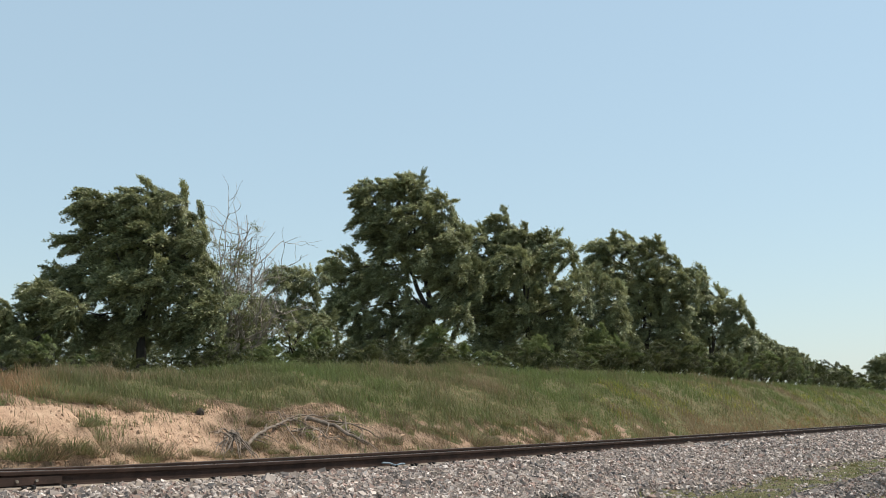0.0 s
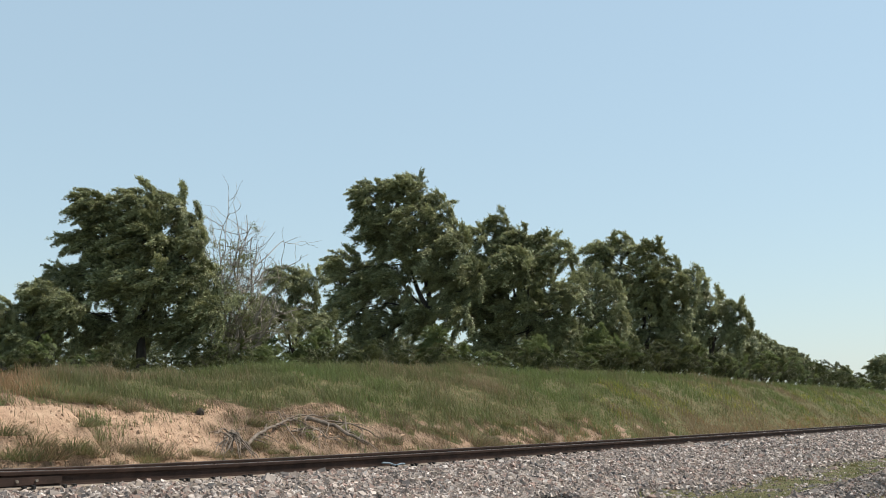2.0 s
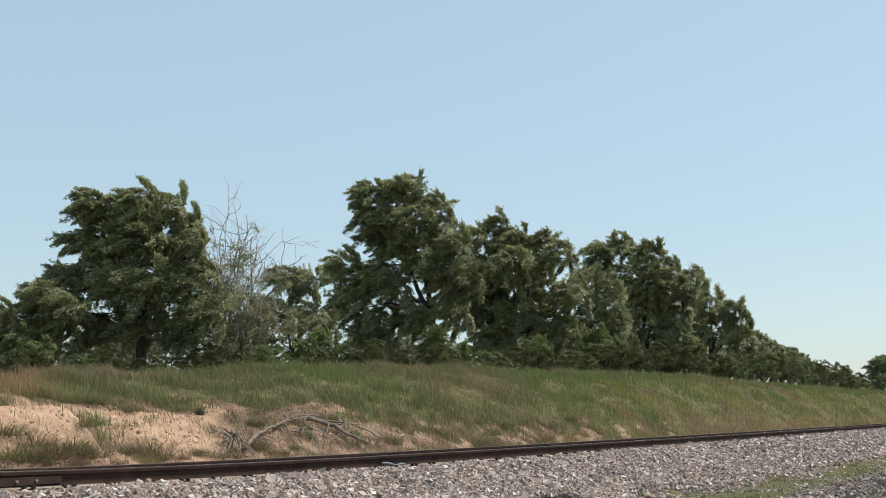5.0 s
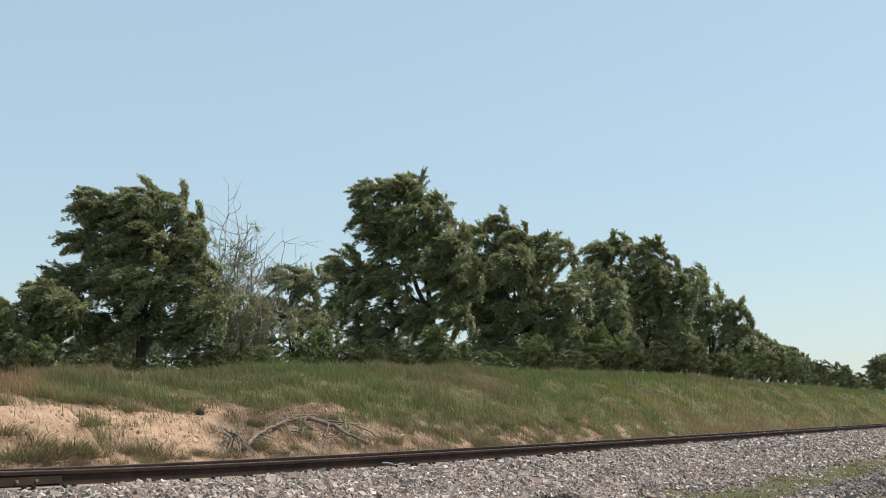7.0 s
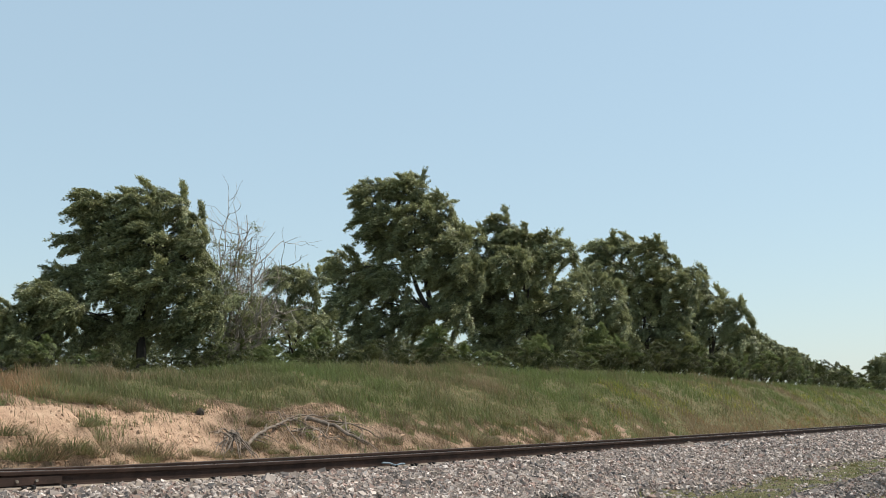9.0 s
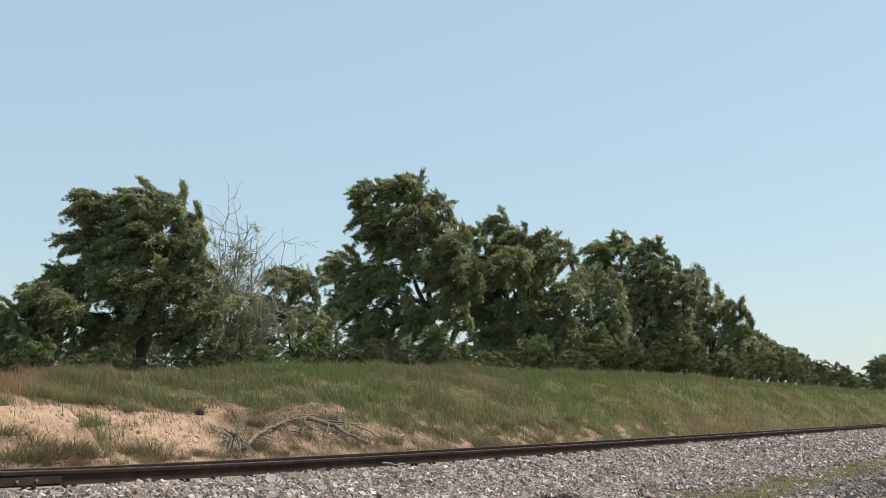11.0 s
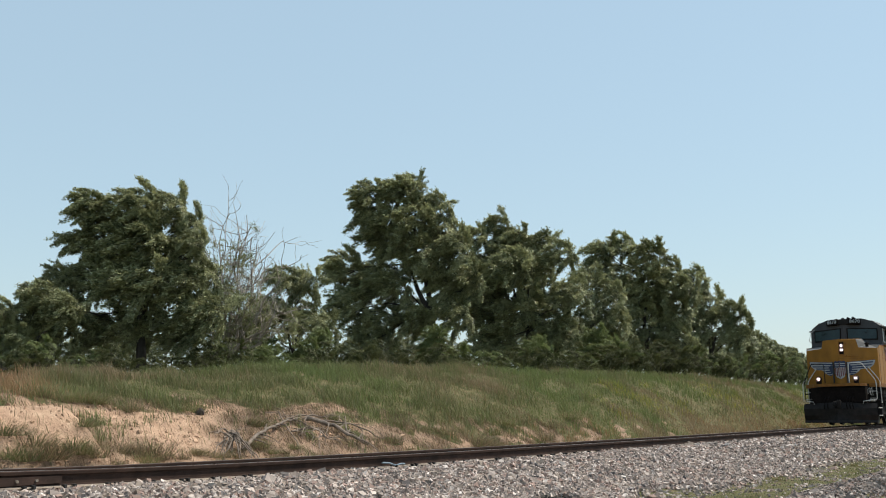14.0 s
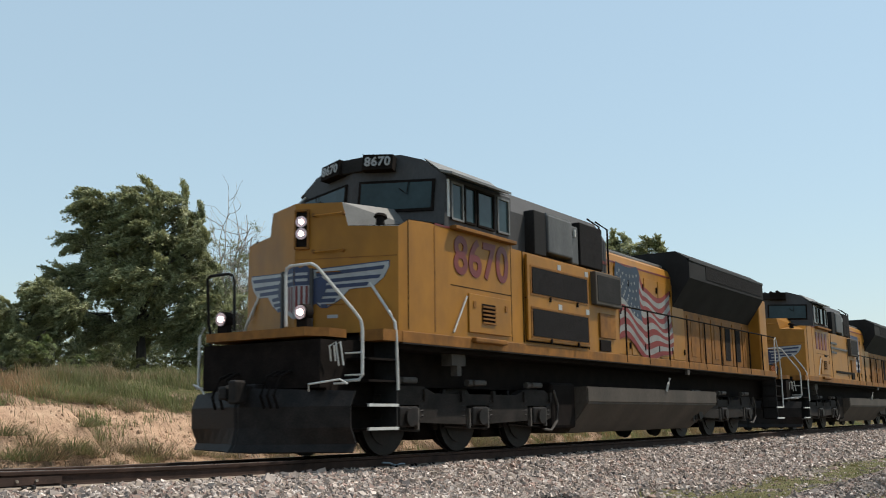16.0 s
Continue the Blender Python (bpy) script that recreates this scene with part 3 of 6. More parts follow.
def plant_trees():
    grow("elm_tree", 17.2, 16, 0.1, LEAF, 1.0, "low round bushy elm at the end of the windbreak",
         [(-0.6, 3.1, 0.7), (0.1, 4.0, 0.6), (0.3, 3.2, 0.8), (0.9, 3.6, 0.6), (-1.2, 2.9, 0.8), (-0.8, 3.6, 0.4), (-0.2, 2.7, 0.5), (-0.8, 2.4, 0.4), (-1.1, 2.3, 0.4)])
    grow("elm_tree", 20.3, 15, 0.17, LEAF, 1.0, "broad dark green elm with a dense rounded crown",
         [(-1.8, 7.1, 0.7), (-1.0, 6.9, 0.7), (-0.2, 7.1, 0.7), (0.7, 7.1, 0.7), (1.3, 6.6, 0.6), (-2.2, 6.0, 0.6), (-1.0, 5.8, 1.0), (0.1, 5.8, 1.0), (1.1, 5.6, 0.8), (-1.9, 4.8, 0.8), (-0.8, 4.6, 1.0), (0.2, 4.4, 1.0), (1.3, 4.4, 0.8), (2.1, 3.6, 0.8), (-2.2, 3.7, 0.7), (-1.2, 3.2, 0.8), (0.0, 3.2, 0.8), (1.4, 3.0, 0.8), (1.7, 5.8, 0.5), (1.8, 4.8, 0.7), (-0.3, 6.4, 0.7), (-2.6, 4.8, 0.5)])
    grow_half_bare(24.9, 16, "half-bare tree with pale dead twigs and thin foliage")
    grow("small_tree", 29.5, 17, 0.09, LEAF, 0.8, "small pale green tree between two taller ones",
         [(-0.5, 5.9, 0.7), (0.4, 5.8, 0.7), (-0.9, 4.6, 0.9), (0.2, 4.3, 0.9), (1.1, 3.9, 0.7), (-1.8, 3.7, 0.9)])
    grow("elm_tree", 36.6, 15, 0.22, LEAF, 1.0, "tall wind-blown elm with a dark forked trunk",
         [(-3.0, 10.3, 0.8), (-1.8, 10.5, 0.8), (-1.0, 10.7, 0.8), (-0.0, 9.9, 0.8), (-2.7, 9.1, 1.0), (-1.2, 9.2, 1.2), (0.3, 8.7, 0.9), (-2.2, 8.0, 1.0), (-0.7, 7.7, 1.1), (0.9, 7.7, 1.0), (-4.3, 7.0, 1.0), (-3.1, 6.5, 1.1), (-2.0, 6.2, 1.1), (-3.9, 5.2, 1.1), (-2.5, 4.5, 0.9), (-0.9, 4.6, 1.1), (0.7, 4.9, 1.0), (-3.3, 3.8, 0.8), (0.5, 6.4, 1.0), (-0.3, 7.0, 0.8), (1.4, 6.4, 0.9)])
    grow("elm_tree", 47.1, 16, 0.2, LEAF, 1.0, "wide elm streaming in the wind with a hooked top",
         [(-3.0, 9.8, 1.0), (-1.7, 10.8, 0.8), (-0.8, 9.9, 1.0), (0.5, 9.4, 1.2), (1.7, 8.8, 1.0), (-2.7, 8.0, 1.4), (-1.2, 7.9, 1.4), (0.7, 7.3, 1.5), (-2.7, 5.9, 1.5), (-0.6, 5.5, 1.5), (1.2, 5.2, 1.4), (-1.8, 4.3, 1.2), (1.8, 4.6, 1.2), (-3.6, 6.8, 1.2), (-2.1, 6.6, 1.2), (-1.0, 9.3, 1.2), (2.3, 6.7, 1.1), (0.1, 8.2, 1.1)])
    grow("elm_tree", 54.9, 16, 0.14, LEAF, 0.8, "thin-crowned elm leaning over dark limbs",
         [(-0.3, 8.1, 1.2), (1.0, 7.1, 1.3), (-0.1, 5.6, 1.4), (1.4, 5.4, 1.2)])
    grow("elm_tree", 60.8, 15, 0.2, LEAF, 1.0, "tall dense elm with a stepped windswept crown",
         [(-2.5, 11.0, 1.1), (-1.2, 11.4, 1.0), (0.2, 10.4, 1.3), (1.6, 9.2, 1.2), (-1.2, 9.0, 1.5), (1.0, 7.5, 1.5), (-0.5, 6.1, 1.7), (2.0, 6.8, 1.5), (1.7, 5.0, 1.3), (-3.0, 9.7, 1.2), (0.2, 8.6, 1.4), (2.8, 8.2, 1.1)])
    grow("elm_tree", 72.8, 15, 0.16, LEAF, 0.9, "elm with gaps in its crown on the brow of the bank",
         [(-1.0, 10.1, 1.3), (0.2, 8.3, 1.6), (1.9, 7.7, 1.2), (-0.2, 6.5, 1.8), (2.1, 6.0, 1.4)])
    grow("scrub_elm", 90.0, 15, 0.1, LEAF, 1.0, "low hedge of scrubby elms along the brow",
         [(-1.5, 6.6, 1.3), (-0.2, 5.7, 1.1), (1.3, 5.4, 0.9), (2.4, 4.8, 0.7), (0.2, 4.7, 0.8)])
    grow("distant_tree", 116.9, 15, 0.1, LEAF, 1.0, "small distant elm beyond the brow",
         [(-2.8, 5.2, 0.7), (-0.8, 4.5, 0.9), (0.7, 4.2, 1.0), (-0.0, 4.7, 0.8), (1.5, 3.6, 0.8)])
    grow("distant_tree", 127.3, 13, 0.12, LEAF, 1.0, "distant elm standing by the line",
         [(-0.7, 5.4, 0.9), (0.4, 5.8, 1.1), (0.2, 4.1, 1.1), (-1.1, 4.6, 0.9), (-0.3, 6.1, 0.8), (0.8, 4.8, 1.1), (-0.6, 3.5, 0.7), (1.3, 6.1, 1.1)])
    grow("shrub", 78.8, 14, 0.05, LEAF, 0.9, "leafy scrub under the taller trees on the bank",
         [(-0.3, 5.6, 1.3), (0.4, 5.8, 1.2), (0.0, 6.2, 1.1), (0.2, 5.3, 1.3)])
    grow("shrub", 82.3, 14, 0.05, LEAF, 0.9, "leafy scrub under the taller trees on the bank",
         [(-0.4, 5.2, 1.2), (0.4, 5.3, 1.1), (0.0, 5.7, 1.0), (0.2, 4.8, 1.2)])
    grow("shrub", 86.7, 14, 0.05, LEAF, 0.9, "leafy scrub under the taller trees on the bank",
         [(-0.4, 4.9, 1.1), (0.4, 5.1, 1.0), (0.0, 5.5, 0.9), (0.2, 4.5, 1.1)])
    grow("shrub", 91.4, 14, 0.05, LEAF, 0.9, "leafy scrub under the taller trees on the bank",
         [(-0.4, 4.7, 1.0), (0.4, 4.9, 0.9), (0.0, 5.3, 0.8), (0.2, 4.3, 1.0)])
    grow("shrub", 95.8, 14, 0.05, LEAF, 0.9, "leafy scrub under the taller trees on the bank",
         [(-0.4, 4.3, 0.8), (0.4, 4.5, 0.8), (-0.0, 4.9, 0.7), (0.2, 3.9, 0.8)])
    grow("shrub", 100.0, 14, 0.05, LEAF, 0.9, "leafy scrub under the taller trees on the bank",
         [(-0.5, 4.2, 0.7), (0.4, 4.4, 0.6), (-0.0, 4.8, 0.6), (0.2, 3.7, 0.7)])
    grow("shrub", 89.0, 14, 0.05, LEAF, 0.9, "leafy scrub under the taller trees on the bank",
         [(-0.4, 5.2, 0.8), (0.4, 5.4, 0.7), (0.0, 5.8, 0.6), (0.2, 4.8, 0.8)])
    grow("shrub", 105.1, 14, 0.05, LEAF, 0.9, "leafy scrub under the taller trees on the bank",
         [(-0.5, 3.6, 0.7), (0.4, 3.8, 0.6), (-0.0, 4.3, 0.5), (0.2, 3.1, 0.7)])
    # scrub in two rows behind the trunks, larger where the windbreak runs on
    rng = np.random.default_rng(52)
    for y, x, lobes in ((17.2, 17.5, 3), (20.1, 20.3, 4), (23.5, 20.0, 2)):
        while x < 106:
            z = float(np.interp(x, [17, 30, 50, 70, 95, 105], [2.5, 2.9, 3.8, 4.5, 4.8, 4.6]))
            r = float(np.interp(x, [17, 30, 50, 70, 95, 105], [0.48, 0.58, 0.85, 1.1, 1.2, 1.1]))
            # rearmost row is added only to darken the sky gaps under the crowns
            if lobes == 2:
                z, r = float(land(x, y)) + 0.7, 1.5 * r
            ball = [(-0.8 * r, z, r), (0.8 * r, z + float(rng.uniform(-0.1, 0.2)), r), (0.0, z + r * float(rng.uniform(0.5, 1.25)), r), (0.7 * r, z + 0.6 * r, r)][:lobes]
            grow("shrub", round(x, 1), y + float(rng.uniform(-0.7, 0.7)), 0.05, LEAF_PALE if 24 < x < 32 and lobes == 3 else LEAF, 0.55,
                 "leafy scrub under the taller trees on the bank", ball)
            x += float(rng.uniform(0.8, 1.5)) * (0.9 + 0.042 * x)
    # uneven scrub along the brow, with gaps
    x = 13.6
    while x < 128:
        brow = float(land(x, 12.4))
        r = float(np.interp(x, [13, 38, 50, 90, 128], [0.30, 0.54, 0.85, 1.05, 0.75])) * float(rng.uniform(0.7, 1.3))
        z = brow + 0.35 * r + float(rng.uniform(0.0, 0.25)) + float(np.interp(x, [38, 60, 85, 100], [0, 0.8, 0.8, 0.2]))
        pale = rng.random() < 0.2
        grow("shrub", round(x, 1), 12.4 + float(rng.uniform(-0.5, 0.9)), 0.04, LEAF_PALE if pale else LEAF_SHADE, 0.55,
             "low light green scrub along the brow of the bank" if pale else "low scrub along the brow of the bank, coloured dark for shade",
             [(-0.9 * r, z, r), (0.1, z + float(rng.uniform(0.1, 1.0)) * r, r), (1.0 * r, z, 0.8 * r)])
        x += float(rng.uniform(0.6, 1.35)) * (0.42 + 0.022 * x)
    # leafy bushes that stand out before the dark trunks
    for x, y, r, n in BUSHES:
        z = float(land(x, y))
        ball = [(float(rng.uniform(-0.9, 0.9)) * r, z + r * (0.7 + 0.75 * k), r * (1.0 - 0.12 * k)) for k in range(n)]
        grow("bush", x, y, 0.05, LEAF_PALE, 0.8, "light green bush before the trunks of the windbreak", ball)


plant_trees()


# ---- grass, tufts and litter on the bank ----
def blade_arrays(x, y, z, height, width, lean, rng):
    """Bent blades: a foot, a middle and a tip each. Returns vertices and faces."""
    n = len(x)
    a = rng.uniform(0, 2 * np.pi, n)
    side = np.stack([np.cos(a), np.sin(a), np.zeros(n)], -1) * (width * 0.5)[:, None]
    bend = rng.normal(0, 1, (n, 3)) * np.array([0.27, 0.27, 0.0]) + np.array([-0.16, 0.06, 0.0]) * lean
    foot = np.stack([x, y, z], -1)
    up = np.array([0, 0, 1.0])
    midp = foot + (up * 0.55 + bend * 0.35) * height[:, None]
    tip = foot + (up * 0.92 + bend * 1.0) * height[:, None]
    v = np.stack([foot - side, foot + side, midp + side * 0.75, midp - side * 0.75, tip], 1).reshape(-1, 3)
    k = 5 * np.arange(n)
    quads = np.stack([k, k + 1, k + 2, k + 3], -1).tolist()
    tris = np.stack([k + 3, k + 2, k + 4], -1).tolist()
    return v, quads + tris


def grass_field(name, label, mat, x, y, height, width, rng, lean=1.0):
    v, f = blade_arrays(x, y, land(x, y) - 0.02, height, width, lean, rng)
    tagged(new(name, mesh_of(name, v, f, [mat])), label, "grass", kind="stuff")


def build_grass():
    rng = np.random.default_rng(11)
    xs, ys, sz = [], [], []
    for x0, x1, y0, y1, n, scale in ((5, 13, 2.6, 9.6, 36000, 0.9), (13, 22, 2.7, 10, 48000, 0.95), (22, 40, 2.6, 10, 60000, 1.1),
                                     (40, 75, 2.6, 10, 44000, 1.5), (75, 140, 2.6, 10, 30000, 2.2)):
        xs.append(rng.uniform(x0, x1, n))
        ys.append(rng.uniform(y0, y1, n))
        sz.append(np.full(n, scale))
    x, y, k = np.concatenate(xs), np.concatenate(ys), np.concatenate(sz)
    clumpy = 0.5 + 0.5 * wobble(x, y, 0.35, 4)
    keep = rng.random(len(x)) > 1.1 * bareness(x, y) - 0.12
    keep &= rng.random(len(x)) < 0.30 + 0.95 * clumpy
    x, y, k, clumpy = x[keep], y[keep], k[keep], clumpy[keep]
    brow = smooth01((y - 6.5) / 1.8)
    h = (0.07 + 0.23 * clumpy ** 1.5 + 0.05 * wobble(x, y, 0.8, 15) + 0.07 * brow + 0.05 * rng.random(len(x))) * rng.uniform(0.7, 1.35, len(x)) * np.interp(k, [0.9, 1.1, 2.2], [1, 1.1, 1.35])
    w = 0.010 * k * rng.uniform(0.7, 1.4, len(x))
    patch = wobble(x, y, 2.2, 7) + 0.5 * wobble(x, y, 0.7, 8) + rng.normal(0, 0.35, len(x))
    toe = smooth01((4.6 - y) / 1.4) * smooth01((x - 16) / 6)
    russet = (smooth01((11.6 - x + 0.45 * (y - 5)) / 1.6) * smooth01((y - 5.6) / 0.8) + 0.65 * toe * smooth01(wobble(x, y, 3, 3) + 0.4) > rng.random(len(x)) * 1.1)
    dry = (~russet) & (patch - 0.25 * toe * 3 < -0.6 - 0.15 * smooth01((x - 25) / 10))
    lush = (~russet) & (~dry) & (patch + 0.5 * smooth01((x - 24) / 8) > 0.42)
    gold = (~russet) & (~dry) & (x > 30) & (y < 7) & (rng.random(len(x)) < 0.38 * smooth01(1.6 * wobble(x, y, 1.3, 2)))
    plain = ~(russet | dry | lush | gold)
    for name, label, mat, sel in (("grass", "olive green wind-bent grass on the bank", GRASS, plain), ("lush_grass", "fresh green grass in patches on the bank", GRASS_LUSH, lush & ~gold),
                                  ("dry_grass", "dry straw-coloured grass between the green", GRASS_DRY, dry), ("russet_grass", "reddish brown dead grass", GRASS_RUSSET, russet),
                                  ("yellow_weed", "yellow-flowering weeds scattered in the grass", FLOWER, gold)):
        grass_field(name, label, mat, x[sel], y[sel], h[sel], w[sel], rng)
    # litter of straw lying on the bare sand, thick where the sand is brown with it
    n = 130000
    x, y = 6 + 24 * rng.random(n) ** 1.2, rng.uniform(2.6, 6.6, n)
    sel = (bareness(x, y) > 0.08) & (rng.random(n) < 0.06 + 0.9 * litter(x, y) * smooth01(wobble(x, y, 0.3, 12) * 1.2 + 0.6))
    x, y = x[sel], y[sel]
    pick = rng.random(len(x)) < 0.45
    for mat, label, sub in ((GRASS_DRY, "short dead straw lying on the sand", pick), (STALK, "brown dead stalks lying on the sand", ~pick)):
        k = int(sub.sum())
        grass_field("straw", label, mat, x[sub], y[sub], rng.uniform(0.04, 0.17, k), np.full(k, 0.009), rng, 3.6)
    # thin grass strip between the two stone beds
    n = 11000
    x = 9 + 36 * rng.random(n) ** 1.3
    y = rng.normal(-5.0, 0.42, n)
    sel = (y > -6.1) & (y < -3.9) & (rng.random(n) < 0.1 + 0.8 * smooth01(wobble(x, y, 0.6, 14) + 0.15))
    grass_field("verge_grass", "short thin grass between two stone beds", GRASS, x[sel], y[sel], rng.uniform(0.03, 0.11, sel.sum()), np.full(sel.sum(), 0.009), rng)


build_grass()


def tuft_mesh(seed, n, reach, height, mats, shares):
    rng = np.random.default_rng(seed)
    a, q = rng.uniform(0, 2 * np.pi, n), reach * 0.62 * rng.random(n)
    x, y = q * np.cos(a), q * np.sin(a)
    h = height * rng.uniform(0.2, 1.15, n)
    w = np.full(n, 0.0075)
    v, f = blade_arrays(x, y, np.zeros(n) - 0.02, h, w, 0.7, rng)
    v = v.reshape(n, 5, 3)
    out = np.stack([np.cos(a) - 0.35, np.sin(a), np.zeros(n) - 0.25], -1) * (reach * rng.uniform(0.1, 1.5, n) * 0.6)[:, None]
    v[:, 2:4] += out[:, None] * 0.45
    v[:, 4] += out
    pick = rng.choice(len(mats), n, p=shares)
    return mesh_of("grass_tuft", v.reshape(-1, 3), f, mats, np.concatenate([pick, pick]))


def build_tufts():
    green = [tuft_mesh(60 + k, 380, 0.44, 0.30, [GRASS, GRASS_LUSH, GRASS_DRY], [0.4, 0.3, 0.3]) for k in range(3)]
    dull = [tuft_mesh(70 + k, 340, 0.46, 0.32, [GRASS, GRASS_DRY, STALK], [0.3, 0.4, 0.3]) for k in range(3)]
    rng = np.random.default_rng(9)
    # x, y, size, 1 where it is dry
    spots = [(8.53, 3.43, 1.0, 0), (8.9, 3.26, 1.1, 1), (8.6, 3.07, 1.0, 0), (8.4, 3.1, 0.9, 0), (8.98, 3.06, 1.1, 1), (9.1, 3.12, 0.9, 1), (9.42, 3.16, 1.0, 0), (9.6, 3.1, 0.9, 0),
             (9.75, 3.05, 0.9, 1), (9.9, 3.5, 0.8, 0), (11.5, 4.1, 1.1, 1), (11.7, 4.0, 1.2, 1), (11.15, 4.15, 0.9, 1), (11.3, 3.7, 0.9, 0), (14.16, 5.72, 0.9, 0), (14.9, 4.9, 1.1, 1),
             (15.05, 4.8, 0.8, 0), (12.6, 5.75, 0.7, 1), (16.2, 5.6, 0.9, 0), (17.28, 4.75, 0.8, 0), (18.1, 3.7, 1.0, 1), (20.6, 3.9, 1.1, 1), (21.5, 3.5, 1.5, 1), (21.9, 3.5, 1.3, 1),
             (22.9, 3.95, 1.3, 0), (25.1, 3.6, 1.3, 1), (28.6, 4.5, 1.4, 0), (19.4, 4.4, 1.0, 1), (24.2, 4.3, 1.2, 0), (26.6, 4.1, 1.3, 1)]
    spots += [(float(rng.uniform(11.1, 12.3)), float(rng.uniform(6.1, 6.6)), float(rng.uniform(0.7, 1.0)), 0) for _ in range(7)]
    for _ in range(26):
        x = float(rng.uniform(9.8, 15.5))
        spots.append((x, float(rng.uniform(2.9, 3.6) + (0.4 if x > 11 else 0)), float(rng.uniform(0.3, 0.8)), int(rng.random() < 0.75)))
    for x, y, s, kind in spots:
        ob = new("grass_tuft", (dull if kind else green)[int(rng.integers(3))])
        ob.location = (x, y, float(land(x, y)))
        ob.rotation_euler = (0, 0, float(rng.uniform(0, 6.28)))
        ob.scale = (s, s, s)
        tagged(ob, "straw-coloured tuft on the slipped sand" if kind else "green grass tuft on the slipped sand", "grass", "tufts on the sand")
    for x, y, s in ((20.2, -4.25, 0.55), (26.5, -4.4, 0.6)):
        ob = new("weed", green[0])
        ob.location = (x, y, float(land(x, y)) + 0.0)
        ob.scale = (s, s, s)
        tagged(ob, "dark green weed growing at the foot of the ballast", "weed", "weeds by the ballast")


build_tufts()


def build_dead_wood():
    rng = np.random.default_rng(21)

    def lay(pts, lift=0.05):
        return [Vector((x, y, float(land(x, y)) + lift + dz)) for x, y, dz in pts]

    def branch(label, pts, r, tip, twigs, lift=0.05):
        bm = bmesh.new()
        run = lay(pts, lift)
        fine = []
        for a, b in zip(run, run[1:]):
            fine += [a.lerp(b, k / 4) + Vector(rng.normal(0, 0.02, 3)) for k in range(4)]
        fine.append(run[-1])
        tube(bm, fine, r, 8, tip)
        for _ in range(twigs):
            a = fine[int(rng.integers(2, len(fine)))]
            e = a + Vector((float(rng.normal(0, 0.4)), float(rng.normal(-0.1, 0.3)), 0))
            e.z = float(land(e.x, e.y)) + float(rng.uniform(0.02, 0.22))
            tube(bm, bent(a, e, 4, rng), tip * 0.8, 5, 0.006)
        tagged(part("dead_branch", bm, DEADWOOD), label, "branch", "dead wood on the bank")
    branch("long bleached branch lying up the sandy slope", [(13.62, 3.80, 0.05), (14.2, 4.05, 0.08), (14.8, 4.32, 0.10), (15.7, 4.72, 0.08), (16.4, 4.9, 0.04)], 0.040, 0.022, 9)
    branch("grey split log fallen towards the track", [(16.5, 4.8, 0.1), (16.8, 4.4, 0.12), (16.9, 3.95, 0.10), (17.0, 3.45, 0.06)], 0.05, 0.028, 12)
    branch("thin dead branch arching over the sand", [(15.1, 4.45, 0.04), (15.8, 4.8, 0.06), (16.5, 4.95, 0.06), (17.1, 4.7, 0.04)], 0.022, 0.012, 16)
    branch("dead twig pile in the hollow", [(15.5, 4.3, 0.04), (16.0, 4.3, 0.16), (16.4, 3.9, 0.04)], 0.02, 0.012, 30)
    branch("grey dead branch at the foot of the grass", [(16.9, 4.6, 0.05), (17.4, 4.2, 0.14), (17.9, 3.7, 0.03)], 0.02, 0.01, 9)
    # the upturned root
    top = Vector((13.68, 4.12, float(land(13.68, 4.12)) + 0.22))
    bm = bmesh.new()
    bmesh.ops.create_icosphere(bm, subdivisions=2, radius=0.09)
    for v in bm.verts:
        v.co = v.co * (1 + 0.4 * noise.noise(v.co * 12)) + top
    root = tagged(part("root", bm, DEADWOOD), "bleached upturned tree root on the sand", "root", "dead wood on the bank")
    for k in range(20):
        if k < 15:
            e = Vector((float(rng.uniform(12.75, 13.75)), float(rng.uniform(3.3, 3.9)), 0))
            e.z = float(land(e.x, e.y)) + 0.02
        else:
            e = top + Vector((float(rng.normal(-0.2, 0.2)), float(rng.normal(0, 0.15)), float(rng.uniform(0, 0.12))))
        bm = bmesh.new()
        tube(bm, bent(top + Vector(rng.normal(0, 0.04, 3)), e, 5, rng, 0.16), 0.020, 6, 0.008)
        part("rootlet", bm, DEADWOOD, root)
    bm = bmesh.new()
    bmesh.ops.create_icosphere(bm, subdivisions=2, radius=0.10)
    for v in bm.verts:
        v.co += Vector((noise.noise(v.co * 9) * 0.04, noise.noise(v.co * 7 + Vector((3, 0, 0))) * 0.04, noise.noise(v.co * 8) * 0.03))
    cl = part("clod", bm, BARK)
    cl.location = (14.12, 5.5, float(land(14.12, 5.5)) + 0.05)
    tagged(cl, "dark lump of turf slipping down the sand", "clod")


build_dead_wood()


def build_clods():
    """Crumbs and clods of dry sand over the slips."""
    rng = np.random.default_rng(77)
    n = 15000
    x, y = 6.5 + 24 * rng.random(n) ** 1.3, rng.uniform(2.6, 6.5, n)
    sel = (bareness(x, y) > 0.3) & (rng.random(n) < 0.3 + 0.7 * smooth01(1.5 * wobble(x, y, 0.5, 17)))
    x, y = x[sel], y[sel]
    ob = scatter_stones("sand_clods", x, y, land(x, y) - 0.002, 0.022 * rng.lognormal(0, 0.55, len(x)), CLOD, "crumbling clods of orange sand and small stones", rng)
    tagged(ob, category="sand")


CLOD = material("dry_sand_clod", (0.44, 0.29, 0.195), 0.95, vary=0.3, scale=6, fine=60, bump=0.4, spec=0.15, per_piece=0.4)
build_clods()


